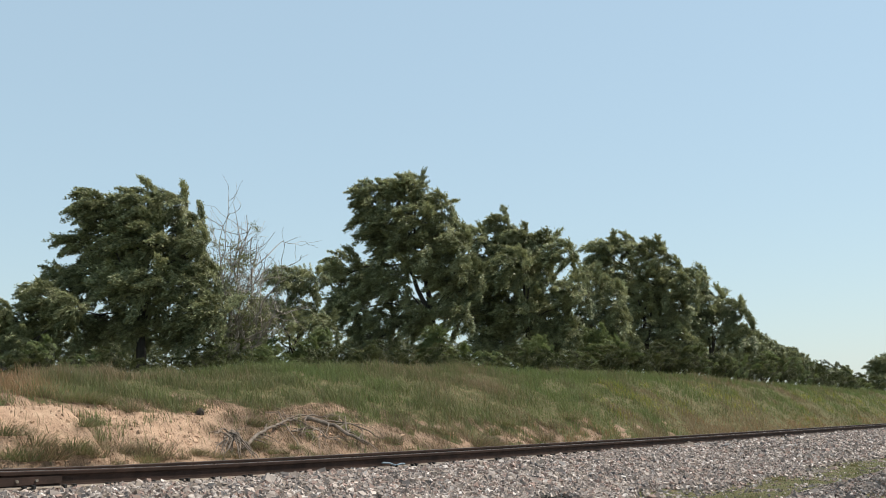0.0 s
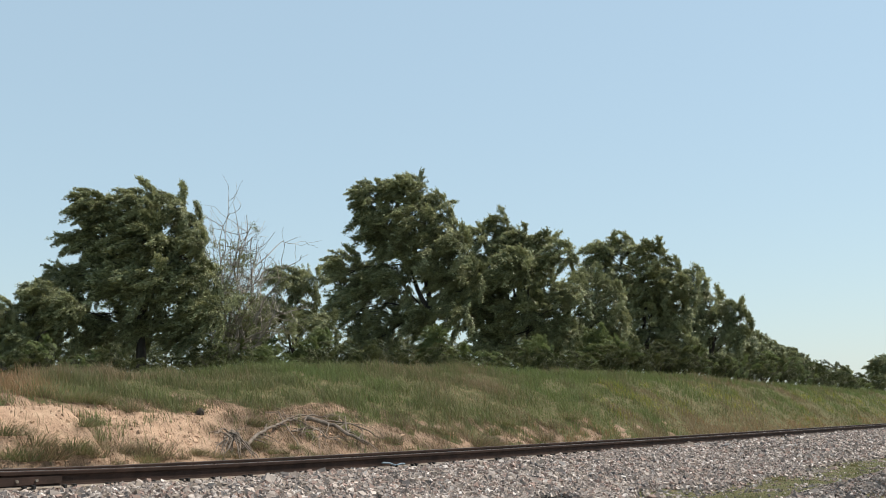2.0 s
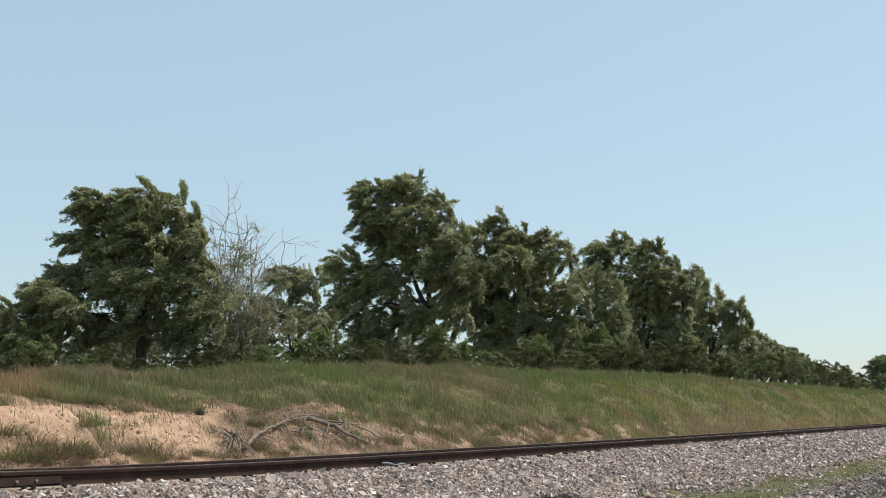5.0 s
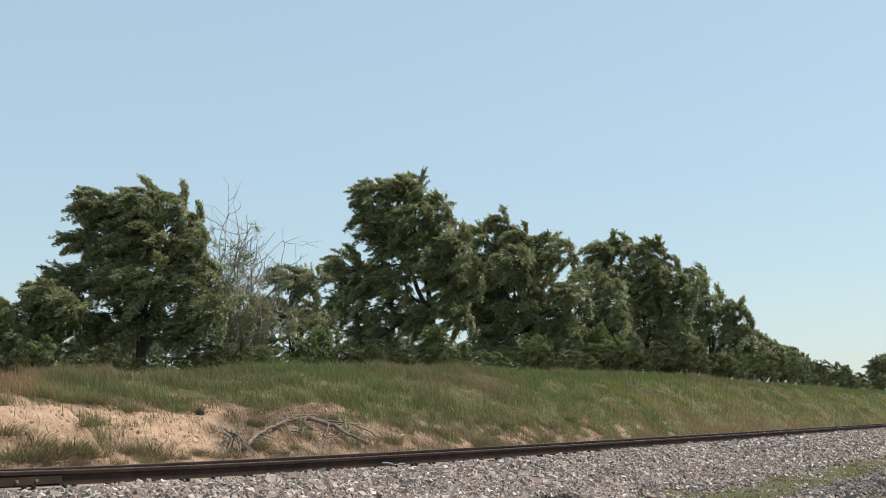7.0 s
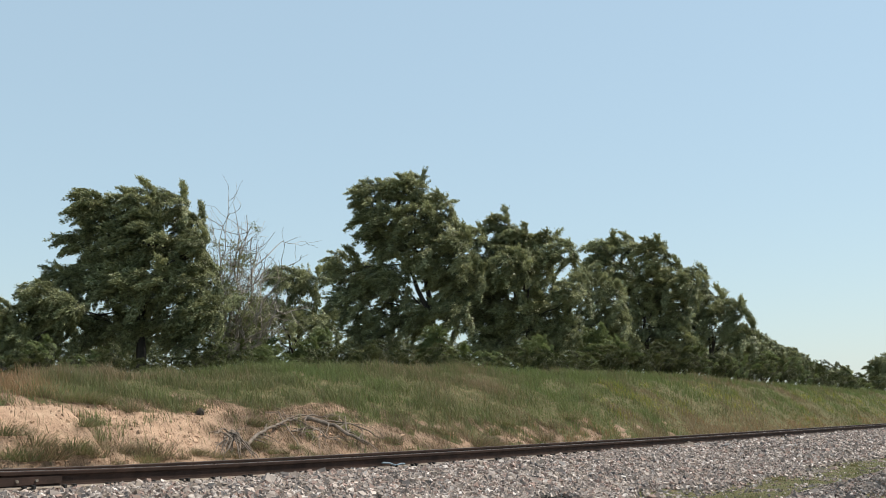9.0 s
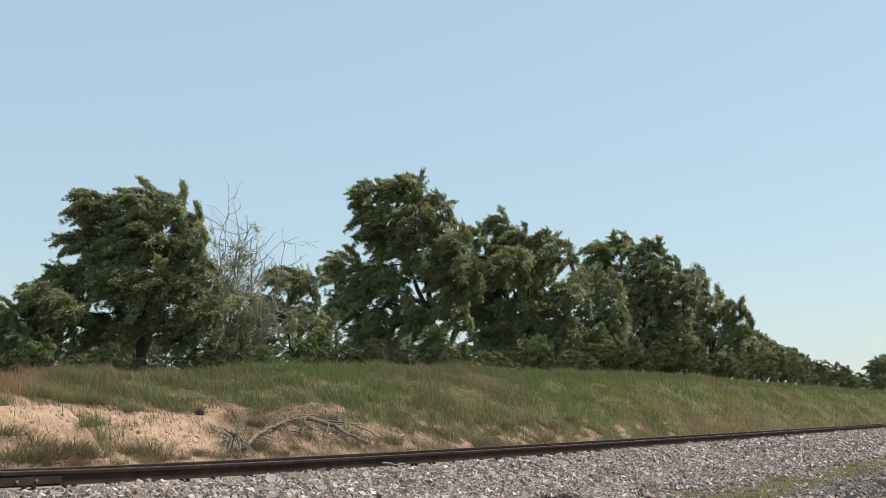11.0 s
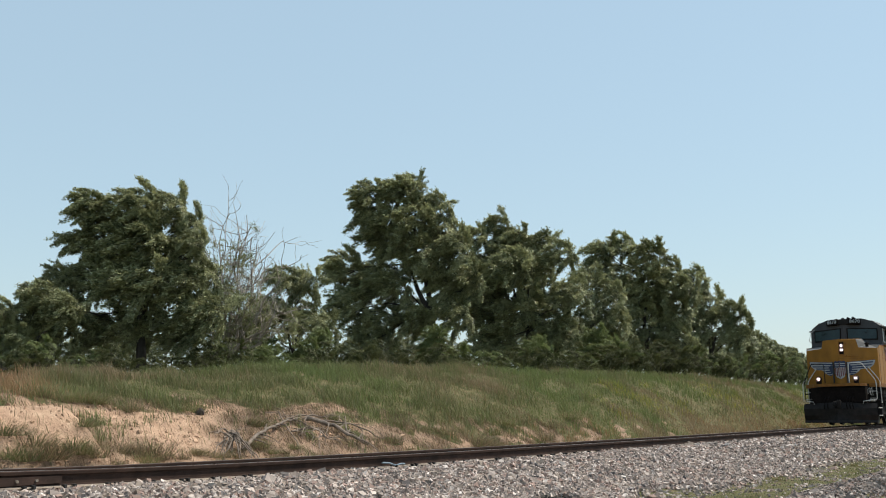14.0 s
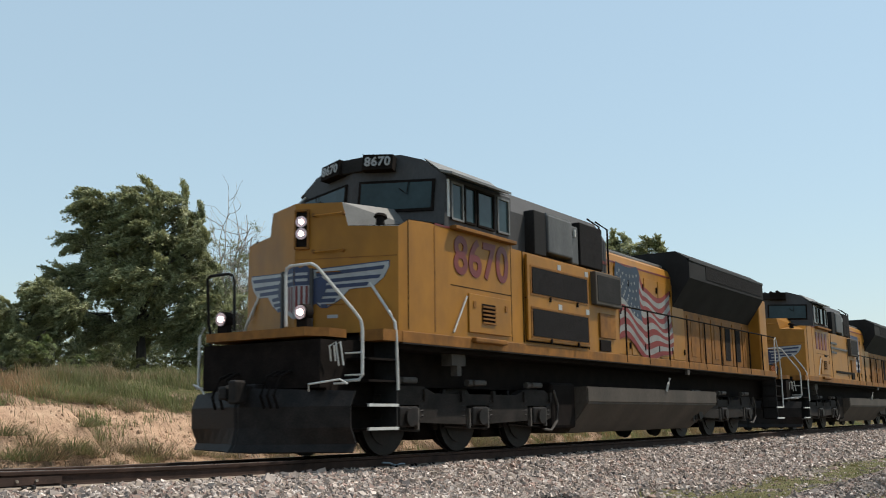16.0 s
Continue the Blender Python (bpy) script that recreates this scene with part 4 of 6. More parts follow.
# ---- ties, plates and spikes ----
def build_ties():
    rng = np.random.default_rng(31)
    tie = bpy.data.meshes.new("tie")
    bm = box(bmesh.new(), -0.115, 0.115, -1.30, 1.30, -0.37, -0.190, bevel=0.012)
    bm.to_mesh(tie)
    bm.free()
    tie.materials.append(TIE_WOOD)
    plate_me = bpy.data.meshes.new("tie_plate")
    bm = boxes((-0.10, 0.10, -0.17, 0.17, -0.197, -0.184))
    bm.to_mesh(plate_me)
    bm.free()
    plate_me.materials.append(FOOT_DUST_SUNLIT)
    spike = bpy.data.meshes.new("spike")
    bm = boxes((-0.013, 0.013, -0.020, 0.020, -0.19, -0.145), (-0.018, 0.018, -0.012, 0.035, -0.160, -0.142))
    bm.to_mesh(spike)
    bm.free()
    spike.materials.append(BLACK_IRON)
    bed = bpy.data.objects["ballast_bed"]
    for k in range(110):
        x = 2.0 + 0.508 * k + float(rng.normal(0, 0.02))
        z = float(grade(x))
        ob = new("tie", tie)
        ob.parent = bed
        ob.location = (x, float(rng.normal(0, 0.02)), z - 0.012)
        if k > 70:
            continue
        for rail, y in ((NEAR_RAIL, -0.755), (FAR_RAIL, 0.755)):
            p = new("tie_plate", plate_me)
            p.parent = rail
            zz = z - (0.025 if y > 0 else 0.0)
            p.location = (x, y, zz)
            for dx, sgn in ((-0.05, -1), (0.05, -1), (0.0, 1)):
                s = new("spike", spike)
                s.parent = rail
                s.location = (x + dx + float(rng.normal(0, 0.008)), y + sgn * 0.095, zz)
                s.rotation_euler = (0, 0, 0 if sgn < 0 else math.pi)
    # joint bar with its bolts
    bm = bmesh.new()
    prism(bm, [(-0.772, -0.140), (-0.772, -0.062), (-0.781, -0.058), (-0.792, -0.140)], "x", 5.6, 6.5)
    bar = part("joint_bar", bm, STEEL_RUST, NEAR_RAIL, "rusty joint bar bolted to the web")
    bar.location.z = float(grade(6.05))
    for x in (5.75, 5.98, 6.2):
        bm = bmesh.new()
        disc(bm, (x, -0.795, -0.10), "y", 0.016, 0.03, 6)
        part("bolt", bm, FOOT_DUST_SUNLIT, bar)
    bm = bmesh.new()
    tube(bm, [(11.95, -0.78, -0.10), (12.08, -0.82, -0.11), (12.2, -0.85, -0.15), (12.36, -0.84, -0.13), (12.5, -0.79, -0.14)], 0.013, 6)
    bw = part("bond_wire", bm, REFLECT_BLUE, NEAR_RAIL, "pale blue bond wire on the rail")
    bw.location.z = float(grade(12.2))


BLACK_IRON = material("black_spike_iron", (0.02, 0.018, 0.017), 0.7, vary=0.3, scale=20, fine=90, bump=0.2)
REFLECT_BLUE = material("blue_grey_wire", (0.16, 0.22, 0.27), 0.5, vary=0.2, scale=20, fine=90, bump=0.1)
build_ties()


# ---- the train ----
YELLOW = material("armour_yellow_paint", (0.285, 0.121, 0.013), 0.48, spec=0.3, vary=0.16, scale=1.3, fine=5, bump=0.02, streak=0.6)
TRUCK = material("dusty_truck_steel", (0.020, 0.0165, 0.0145), 0.85, vary=0.45, scale=3, fine=40, bump=0.2, spec=0.15)
FLAG_RED = material("faded_red_decal", (0.17, 0.024, 0.022), 0.55, vary=0.2, scale=3, fine=40, bump=0.02, spec=0.25)
FLAG_WHITE = material("faded_white_decal", (0.215, 0.215, 0.205), 0.55, vary=0.15, scale=3, fine=40, bump=0.02, spec=0.25)
FLAG_BLUE = material("faded_blue_decal", (0.026, 0.040, 0.062), 0.55, vary=0.2, scale=3, fine=40, bump=0.02, spec=0.25)
# grimy worn yellow; on the rear hood its darkness stands for shade
YELLOW_WORN_SHADED = material("grimy_shaded_yellow_paint", (0.20, 0.082, 0.016), 0.65, spec=0.25, vary=0.28, scale=3.0, fine=9, bump=0.05, streak=0.8)
GREY = material("grey_paint", (0.052, 0.050, 0.051), 0.7, spec=0.25, vary=0.18, scale=1.5, fine=30, bump=0.05, streak=0.35)
GREY_MID = material("mid_grey_paint", (0.088, 0.086, 0.086), 0.6, spec=0.3, vary=0.25, scale=2.5, fine=30, bump=0.05, streak=0.4)
# also stands for sunlight on the cab roof edge and blower tops
GREY_PALE = material("pale_grey_paint_and_sun", (0.125, 0.121, 0.115), 0.55, vary=0.18, scale=2, fine=30, bump=0.05)
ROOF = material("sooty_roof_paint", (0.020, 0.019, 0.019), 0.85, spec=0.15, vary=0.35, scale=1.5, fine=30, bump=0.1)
BLACK = material("black_running_gear", (0.0105, 0.0078, 0.0068), 0.9, spec=0.08, vary=0.4, scale=4, fine=40, bump=0.2)
GREASY = material("oily_black_steel", (0.0125, 0.0098, 0.0088), 0.6, spec=0.2, vary=0.5, scale=5, fine=40, bump=0.2)
DUSTY = material("dusty_steel", (0.055, 0.047, 0.041), 0.8, vary=0.35, scale=5, fine=40, bump=0.2)
TANK = material("dusty_tank_paint", (0.070, 0.058, 0.048), 0.75, spec=0.2, vary=0.25, scale=1.5, fine=30, bump=0.08, streak=0.4)
WHITE = material("white_rail_paint", (0.48, 0.47, 0.45), 0.5, vary=0.12, scale=6, fine=60, bump=0.05)
RED = material("red_paint", (0.125, 0.013, 0.012), 0.5, vary=0.2, scale=3, fine=40, bump=0.04)
BLUE = material("blue_paint", (0.016, 0.027, 0.075), 0.5, vary=0.2, scale=3, fine=40, bump=0.04)
DECAL_WHITE = material("white_decal", (0.31, 0.315, 0.32), 0.5, vary=0.12, scale=3, fine=40, bump=0.03)
MESH_DARK = material("dark_intake_mesh", (0.014, 0.012, 0.012), 0.85, spec=0.1, vary=0.25, scale=6, fine=150, bump=0.6)
PANE = material("tinted_cab_glass", (0.018, 0.034, 0.036), 0.08, vary=0.15, scale=2, fine=10, bump=0.0, spec=0.3)
LAMP = bpy.data.materials.new("lit_lamp")
LAMP.use_nodes = True
LAMP.node_tree.nodes["Principled BSDF"].inputs["Emission Color"].default_value = (1.0, 0.93, 0.88, 1)
LAMP.node_tree.nodes["Principled BSDF"].inputs["Emission Strength"].default_value = 14.0
REFLECTOR = material("lamp_reflector", (0.62, 0.42, 0.42), 0.25, metal=0.9, vary=0.1, scale=9, fine=40, bump=0.0)

SIDE = 1.53   # half width over the cab and walkway
NOSE = Vector((0.85, 0.0, 0.0))
NOSE_EDGE = Vector((1.40, -1.50, 0.0))
NOSE_WAY = (NOSE_EDGE - NOSE).normalized()
NOSE_OUT = Vector((NOSE_WAY.y, -NOSE_WAY.x, 0)).normalized()
if NOSE_OUT.x > 0:
    NOSE_OUT = -NOSE_OUT


def on_nose(w, z, out=0.0, far=False):
    """A point of the nose's sloping face: w metres from its middle crease."""
    p = NOSE + NOSE_WAY * w + NOSE_OUT * out + Vector((0, 0, z))
    return Vector((p.x, -p.y, p.z)) if far else p


def plate(corners, thick, way):
    """A flat plate through the corners given, of some thickness towards way."""
    bm = bmesh.new()
    a = [bm.verts.new(c) for c in corners]
    b = [bm.verts.new(Vector(c) + way * thick) for c in corners]
    bm.faces.new(a)
    bm.faces.new(b[::-1])
    n = len(a)
    for i in range(n):
        bm.faces.new((a[i], b[i], b[(i + 1) % n], a[(i + 1) % n]))
    return bm


def both(*specs, bevel=0.0):
    """Boxes on the near side and their mirror images on the far side, each by itself."""
    out = []
    for x0, x1, y0, y1, z0, z1 in specs:
        out.append(box(bmesh.new(), x0, x1, y0, y1, z0, z1, bevel=bevel))
        out.append(box(bmesh.new(), x0, x1, -y1, -y0, z0, z1, bevel=bevel))
    return out


def lettering(text, size, mat, parent, m, spread=1.0):
    cu = bpy.data.curves.new("lettering", "FONT")
    cu.body, cu.size, cu.extrude, cu.space_character = text, size, 0.004, spread
    cu.align_x, cu.align_y = "CENTER", "CENTER"
    cu.offset = 0.022 * size
    cu.materials.append(mat)
    ob = new("lettering", cu)
    ob.parent = parent
    ob.matrix_basis = m
    return ob


FACING_NEAR = Matrix(((1, 0, 0, 0), (0, 0, -1, 0), (0, 1, 0, 0), (0, 0, 0, 1)))  # text on the side that faces the camera


def build_truck(loco, x_axles, flip):
    """A three-axle truck with its wheels, which turn."""
    mid = sum(x_axles) / 3
    a, b = x_axles[0], x_axles[2]
    wheels = []
    frame_bm = bmesh.new()
    for sgn in (-1, 1):
        outline = [(a - 0.62, 0.52), (a - 0.62, 0.86), (a - 0.30, 1.0), (a + 0.45, 1.0), (a + 0.75, 0.90), (b - 0.75, 0.90), (b - 0.45, 1.0),
                   (b + 0.30, 1.0), (b + 0.62, 0.86), (b + 0.62, 0.52), (b + 0.34, 0.46), (b + 0.34, 0.72), (b - 0.34, 0.72), (b - 0.36, 0.46),
                   (mid + 0.36, 0.42), (mid + 0.34, 0.72), (mid - 0.34, 0.72), (mid - 0.36, 0.42), (a + 0.36, 0.46), (a + 0.34, 0.72), (a - 0.34, 0.72), (a - 0.34, 0.46)]
        prism(frame_bm, [(x, z) for x, z in outline], "y", sgn * 1.08, sgn * 1.22)
    box(frame_bm, mid - 0.5, mid + 0.5, -1.1, 1.1, 0.62, 0.9)
    part("truck_frame", frame_bm, TRUCK, loco, "black cast steel truck frame")
    for ax in x_axles:
        axle = bmesh.new()
        for sgn in (-1, 1):
            disc(axle, (0, sgn * 0.755, 0), "y", 0.548, 0.135, 36)
            disc(axle, (0, sgn * 0.71, 0), "y", 0.575, 0.03, 36)
            disc(axle, (0, sgn * 0.83, 0), "y", 0.40, 0.03, 24)
        disc(axle, (0, 0, 0), "y", 0.1, 2.2, 12)
        w = part("wheelset", axle, GREASY, loco, "oily steel wheel pair on its axle")
        w.location = (ax, 0, 0.533)
        wheels.append((w, (ax, 0, 0.533)))
        for sgn in (-1, 1):
            bm = bmesh.new()
            box(bm, ax - 0.24, ax + 0.24, sgn * 1.17 - 0.12, sgn * 1.17 + 0.12, 0.40, 0.70, bevel=0.03)
            disc(bm, (ax, sgn * 1.30, 0.54), "y", 0.13, 0.08, 16)
            part("axle_box", bm, GREASY, loco, "black axle box")
        for side in (-0.29, 0.27):
            part("box_guide", both((ax + side - 0.02, ax + side + 0.02, -1.26, -1.2, 0.36, 0.68)), DUSTY, loco, "dust-grey guide strip")
        for sgn in (-1, 1):
            for dx in (-0.42, 0.42):
                bm = bmesh.new()
                coil = [(ax + dx + 0.08 * math.cos(0.8 * k), sgn * 1.14 + 0.08 * math.sin(0.8 * k), 0.50 + 0.010 * k) for k in range(36)]
                tube(bm, coil, 0.018, 5)
                part("coil_spring", bm, GREASY, loco)
    for bx in (a + 0.05, mid + 0.02, b - 0.05):
        for sgn in (-1, 1):
            bm = bmesh.new()
            box(bm, bx - 0.20, bx + 0.18, sgn * 1.2 - 0.09, sgn * 1.2 + 0.09, 1.04, 1.13, bevel=0.03)
            disc(bm, (bx - 0.25, sgn * 1.2, 1.08), "x", 0.055, 0.14, 12)
            part("brake_cylinder", bm, DUSTY, loco, "dusty brake cylinder on the truck")
    for ax in x_axles:
        part("traction_motor", boxes((ax + (0.12 if flip else -0.95), ax + (0.95 if flip else -0.12), -0.62, 0.62, 0.18, 0.86), bevel=0.08), BLACK, loco, "black traction motor between the wheels")
        for sgn in (-1, 1):
            bm = bmesh.new()
            box(bm, ax - 0.70, ax - 0.56, sgn * 0.76 - 0.06, sgn * 0.76 + 0.06, 0.34, 0.78, bevel=0.02)
            tube(bm, [(ax - 0.66, sgn * 0.9, 0.42), (ax - 0.72, sgn * 0.98, 0.72), (ax - 0.66, sgn * 1.0, 0.98)], 0.03, 6)
            tube(bm, [(ax - 0.66, sgn * 0.98, 0.40), (ax + 0.66, sgn * 0.98, 0.34)], 0.025, 6)
            part("brake_rigging", bm, GREASY, loco, "black brake shoe with its hanger")
            for lug in (ax - 0.48, ax + 0.48):
                part("frame_lug", boxes((lug - 0.04, lug + 0.04, sgn * 1.23 - 0.03, sgn * 1.23 + 0.03, 0.78, 0.96)), TRUCK, loco)
    bm = bmesh.new()
    for sgn in (-1, 1):
        tube(bm, [(b + 0.6, sgn * 1.25, 1.0), (b + 0.72, sgn * 1.27, 0.75), (b + 0.68, sgn * 1.27, 0.45), (b + 0.45, sgn * 1.26, 0.28), (b + 0.2, sgn * 1.24, 0.3)], 0.025, 6)
    part("brake_hose", bm, DUSTY, loco)
    return wheels


def build_nose(loco, lead):
    top_c, top_s = 3.72, 3.30
    hump = 0.74
    bm = bmesh.new()

    def v(p):
        return bm.verts.new(p)
    for far in (False, True):
        m = (lambda p: Vector((p[0], -p[1], p[2]))) if far else Vector
        lo = [v(on_nose(0.0, 1.76, 0, far)), v(on_nose(1.60, 1.76, 0, far)), v(m((1.62, -SIDE, 1.76))), v(m((2.2, -SIDE, 1.76)))]
        e = [v(on_nose(0.0, top_c, 0, far)), v(on_nose(hump, top_c - 0.02, 0, far)), v(on_nose(hump + 0.09, top_s + 0.04, 0, far)),
             v(on_nose(1.60, top_s - 0.01, 0, far)), v(m((1.62, -SIDE, top_s + 0.12))), v(m((2.2, -SIDE, 3.455)))]
        back = [v(m((2.4, 0, top_c + 0.1))), v(m((2.4, -hump, top_c + 0.08))), v(m((2.2, -hump - 0.18, 3.52)))]
        bm.faces.new((lo[0], lo[1], e[3], e[2], e[1], e[0]))
        bm.faces.new((lo[1], lo[2], e[4], e[3]))
        bm.faces.new((lo[2], lo[3], e[5], e[4]))
        bm.faces.new((e[0], e[1], back[1], back[0]))
    part("nose", bm, YELLOW, loco, "armour-yellow nose with a middle crease")
    for far in (False, True):
        bm = bmesh.new()
        m = (lambda p: Vector((p[0], -p[1], p[2]))) if far else Vector
        a = [bm.verts.new(p) for p in (on_nose(hump + 0.09, top_s + 0.045, 0.004, far), on_nose(1.60, top_s - 0.005, 0.004, far),
                                       m((1.62, -SIDE - 0.004, top_s + 0.125)), m((2.6, -SIDE - 0.004, 3.50)), m((2.6, -hump - 0.18, 3.56)))]
        bm.faces.new(a)
        b = [bm.verts.new(p) for p in (on_nose(hump, top_c - 0.02, 0.003, far), on_nose(hump + 0.09, top_s + 0.04, 0.003, far),
                                       m((2.4, -hump - 0.18, 3.545)), m((2.4, -hump, top_c + 0.08)))]
        bm.faces.new(b)
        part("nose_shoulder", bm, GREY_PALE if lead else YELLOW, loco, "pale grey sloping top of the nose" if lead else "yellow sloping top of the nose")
    # the lamp recess, a little to the near side of the crease
    part("headlight_housing", plate([on_nose(0.02, 3.06, 0.006), on_nose(0.21, 3.06, 0.006), on_nose(0.21, 3.58, 0.006), on_nose(0.02, 3.58, 0.006)], 0.02, NOSE_OUT), BLACK, loco, "dark lamp recess")
    for z in (3.25, 3.43):
        c = on_nose(0.115, z, 0.045)
        bm = bmesh.new()
        tube(bm, [c - NOSE_OUT * 0.03, c + NOSE_OUT * 0.015], 0.088, 20)
        h = part("headlight", bm, REFLECTOR, loco, "lit round headlight" if lead else "unlit round headlight")
        bm = bmesh.new()
        tube(bm, [c + NOSE_OUT * 0.015, c + NOSE_OUT * 0.028], 0.036, 18)
        part("bulb", bm, LAMP if lead else REFLECTOR, h, "glowing white lamp" if lead else "unlit lamp")
    for w0, w1, z0, z1 in ((0.0, 0.025, 3.03, 3.61), (0.205, 0.23, 3.03, 3.61), (0.0, 0.23, 3.02, 3.05), (0.0, 0.23, 3.59, 3.62)):
        part("lamp_rim", plate([on_nose(w0, z0, 0.0), on_nose(w1, z0, 0.0), on_nose(w1, z1, 0.0), on_nose(w0, z1, 0.0)], 0.05, NOSE_OUT), YELLOW_WORN_SHADED, loco)
    # ventilator on the sloping shoulder, and the bright studs of the grab irons
    bm = bmesh.new()
    tube(bm, [(1.55, -1.06, 3.34), (1.55, -1.06, 3.46), (1.57, -1.05, 3.52)], 0.075, 14, 0.055)
    tube(bm, [(1.57, -1.05, 3.50), (1.58, -1.05, 3.545)], 0.105, 14, 0.085)
    part("ventilator", bm, BLACK, loco, "black mushroom ventilator")
    for w, z in ((0.30, 2.98), (0.76, 2.98), (0.30, 3.53), (0.76, 3.53)):
        bm = bmesh.new()
        tube(bm, [on_nose(w, z, 0.0), on_nose(w, z, 0.05)], 0.028, 8)
        part("stud", bm, YELLOW_WORN_SHADED, loco)
    for w, z, dw, dz in ((0.52, 1.98, 0.16, 0.05),):
        part("notice_label", plate([on_nose(w, z, 0.002), on_nose(w + dw, z, 0.002), on_nose(w + dw, z + dz, 0.002), on_nose(w, z + dz, 0.002)], 0.004, NOSE_OUT), DECAL_WHITE, loco, "small pale notice")
    part("nose_seam", plate([on_nose(0.0, 2.86, 0.001), on_nose(1.58, 2.86, 0.001), on_nose(1.58, 2.872, 0.001), on_nose(0.0, 2.872, 0.001)], 0.003, NOSE_OUT), YELLOW_WORN_SHADED, loco)
    for z in (2.98, 3.53):
        bm = bmesh.new()
        tube(bm, [on_nose(0.30, z, 0.01), on_nose(0.32, z - 0.02, 0.07), on_nose(0.74, z + 0.0, 0.07), on_nose(0.76, z + 0.02, 0.01)], 0.011, 6)
        part("grab_iron", bm, YELLOW, loco)
    for w, z, s in ((0.36, 2.66, 0.35), (0.52, 2.18, 0.25), (0.40, 2.98, 0.2)):
        bm = bmesh.new()
        tube(bm, [on_nose(w, z, 0.01), on_nose(w, z, 0.05), on_nose(w + s, z, 0.05), on_nose(w + s, z, 0.01)], 0.009, 6)
        part("grab_iron", bm, YELLOW_WORN_SHADED, loco)
    # seams of the side door and the louvred hatch
    part("door_seam", both((1.60, 1.615, -SIDE - 0.003, -SIDE + 0.02, 1.8, 3.42)), BLACK, loco)
    # the winged shield, as plain shapes
    for far in (False, True):
        nrm = NOSE_OUT if not far else Vector((NOSE_OUT.x, -NOSE_OUT.y, 0))
        wing = [(0.30, 2.70), (1.46, 2.78), (1.46, 2.70), (1.38, 2.55), (1.22, 2.42), (0.86, 2.40), (0.72, 2.26), (0.52, 2.15), (0.42, 2.16), (0.32, 2.24)]
        mw, mz = 0.85, 2.48
        part("wing_border", plate([on_nose(mw + (w - mw) * 1.02, mz + (z - mz) * 1.06, 0.0015, far) for w, z in wing], 0.004, nrm), BLUE, loco, "dark blue border of the wing")
        part("wing_emblem", plate([on_nose(w, z, 0.006, far) for w, z in wing], 0.004, nrm), DECAL_WHITE, loco, "white and blue striped wing")
        for z0, w0, w1, up in ((2.655, 0.34, 1.40, 0.07), (2.55, 0.34, 1.34, 0.045), (2.46, 0.36, 1.16, 0.03), (2.36, 0.38, 0.72, 0.0), (2.27, 0.38, 0.66, 0.0), (2.19, 0.42, 0.54, 0.0)):
            stripe = [(w0, z0), (w1, z0 + up), (w1 - 0.03, z0 + up - 0.054), (w0, z0 - 0.058)]
            part("wing_stripe", plate([on_nose(w, z, 0.010, far) for w, z in stripe], 0.004, nrm), BLUE, loco)
        body = [(0.26, 2.56), (0.42, 2.60), (0.50, 2.52), (0.50, 2.40), (0.42, 2.24), (0.30, 2.18), (0.26, 2.22)]
        part("shield_flank", plate([on_nose(w, z, 0.016, far) for w, z in body], 0.004, nrm), BLUE, loco)
        part("shield_stripes", plate([on_nose(w, z, 0.018, far) for w, z in ((0.0, 2.48), (0.24, 2.48), (0.24, 2.22), (0.16, 2.06), (0.0, 1.98))], 0.004, nrm), DECAL_WHITE, loco, "white lower half of the shield")
        for k in range(3):
            w0 = 0.02 + 0.08 * k
            part("shield_bar", plate([on_nose(w, z, 0.024, far) for w, z in ((w0, 2.47), (w0 + 0.04, 2.47), (w0 + 0.04, 2.16 - 0.03 * (2 - k)), (w0, 2.13 - 0.03 * (2 - k)))], 0.004, nrm), RED, loco)
        part("shield_top", plate([on_nose(w, z, 0.018, far) for w, z in ((0.0, 2.48), (0.25, 2.48), (0.25, 2.72), (0.18, 2.78), (0.1, 2.74), (0.0, 2.78))], 0.004, nrm), BLUE, loco, "blue upper half of the shield")
        part("shield_letter_bar", plate([on_nose(w, z, 0.024, far) for w, z in ((0.02, 2.54), (0.21, 2.54), (0.21, 2.58), (0.02, 2.58))], 0.003, nrm), DECAL_WHITE, loco)
        part("shield_letter_bar", plate([on_nose(w, z, 0.024, far) for w, z in ((0.02, 2.63), (0.21, 2.63), (0.21, 2.67), (0.02, 2.67))], 0.003, nrm), DECAL_WHITE, loco)
        # dark folding gate of the gangway before the shield
        part("gangway_edge", plate([on_nose(w, z, 0.03, far) for w, z in ((0.26, 1.80), (0.31, 1.80), (0.31, 2.72), (0.26, 2.72))], 0.04, nrm), GREY, loco, "grey gangway post")


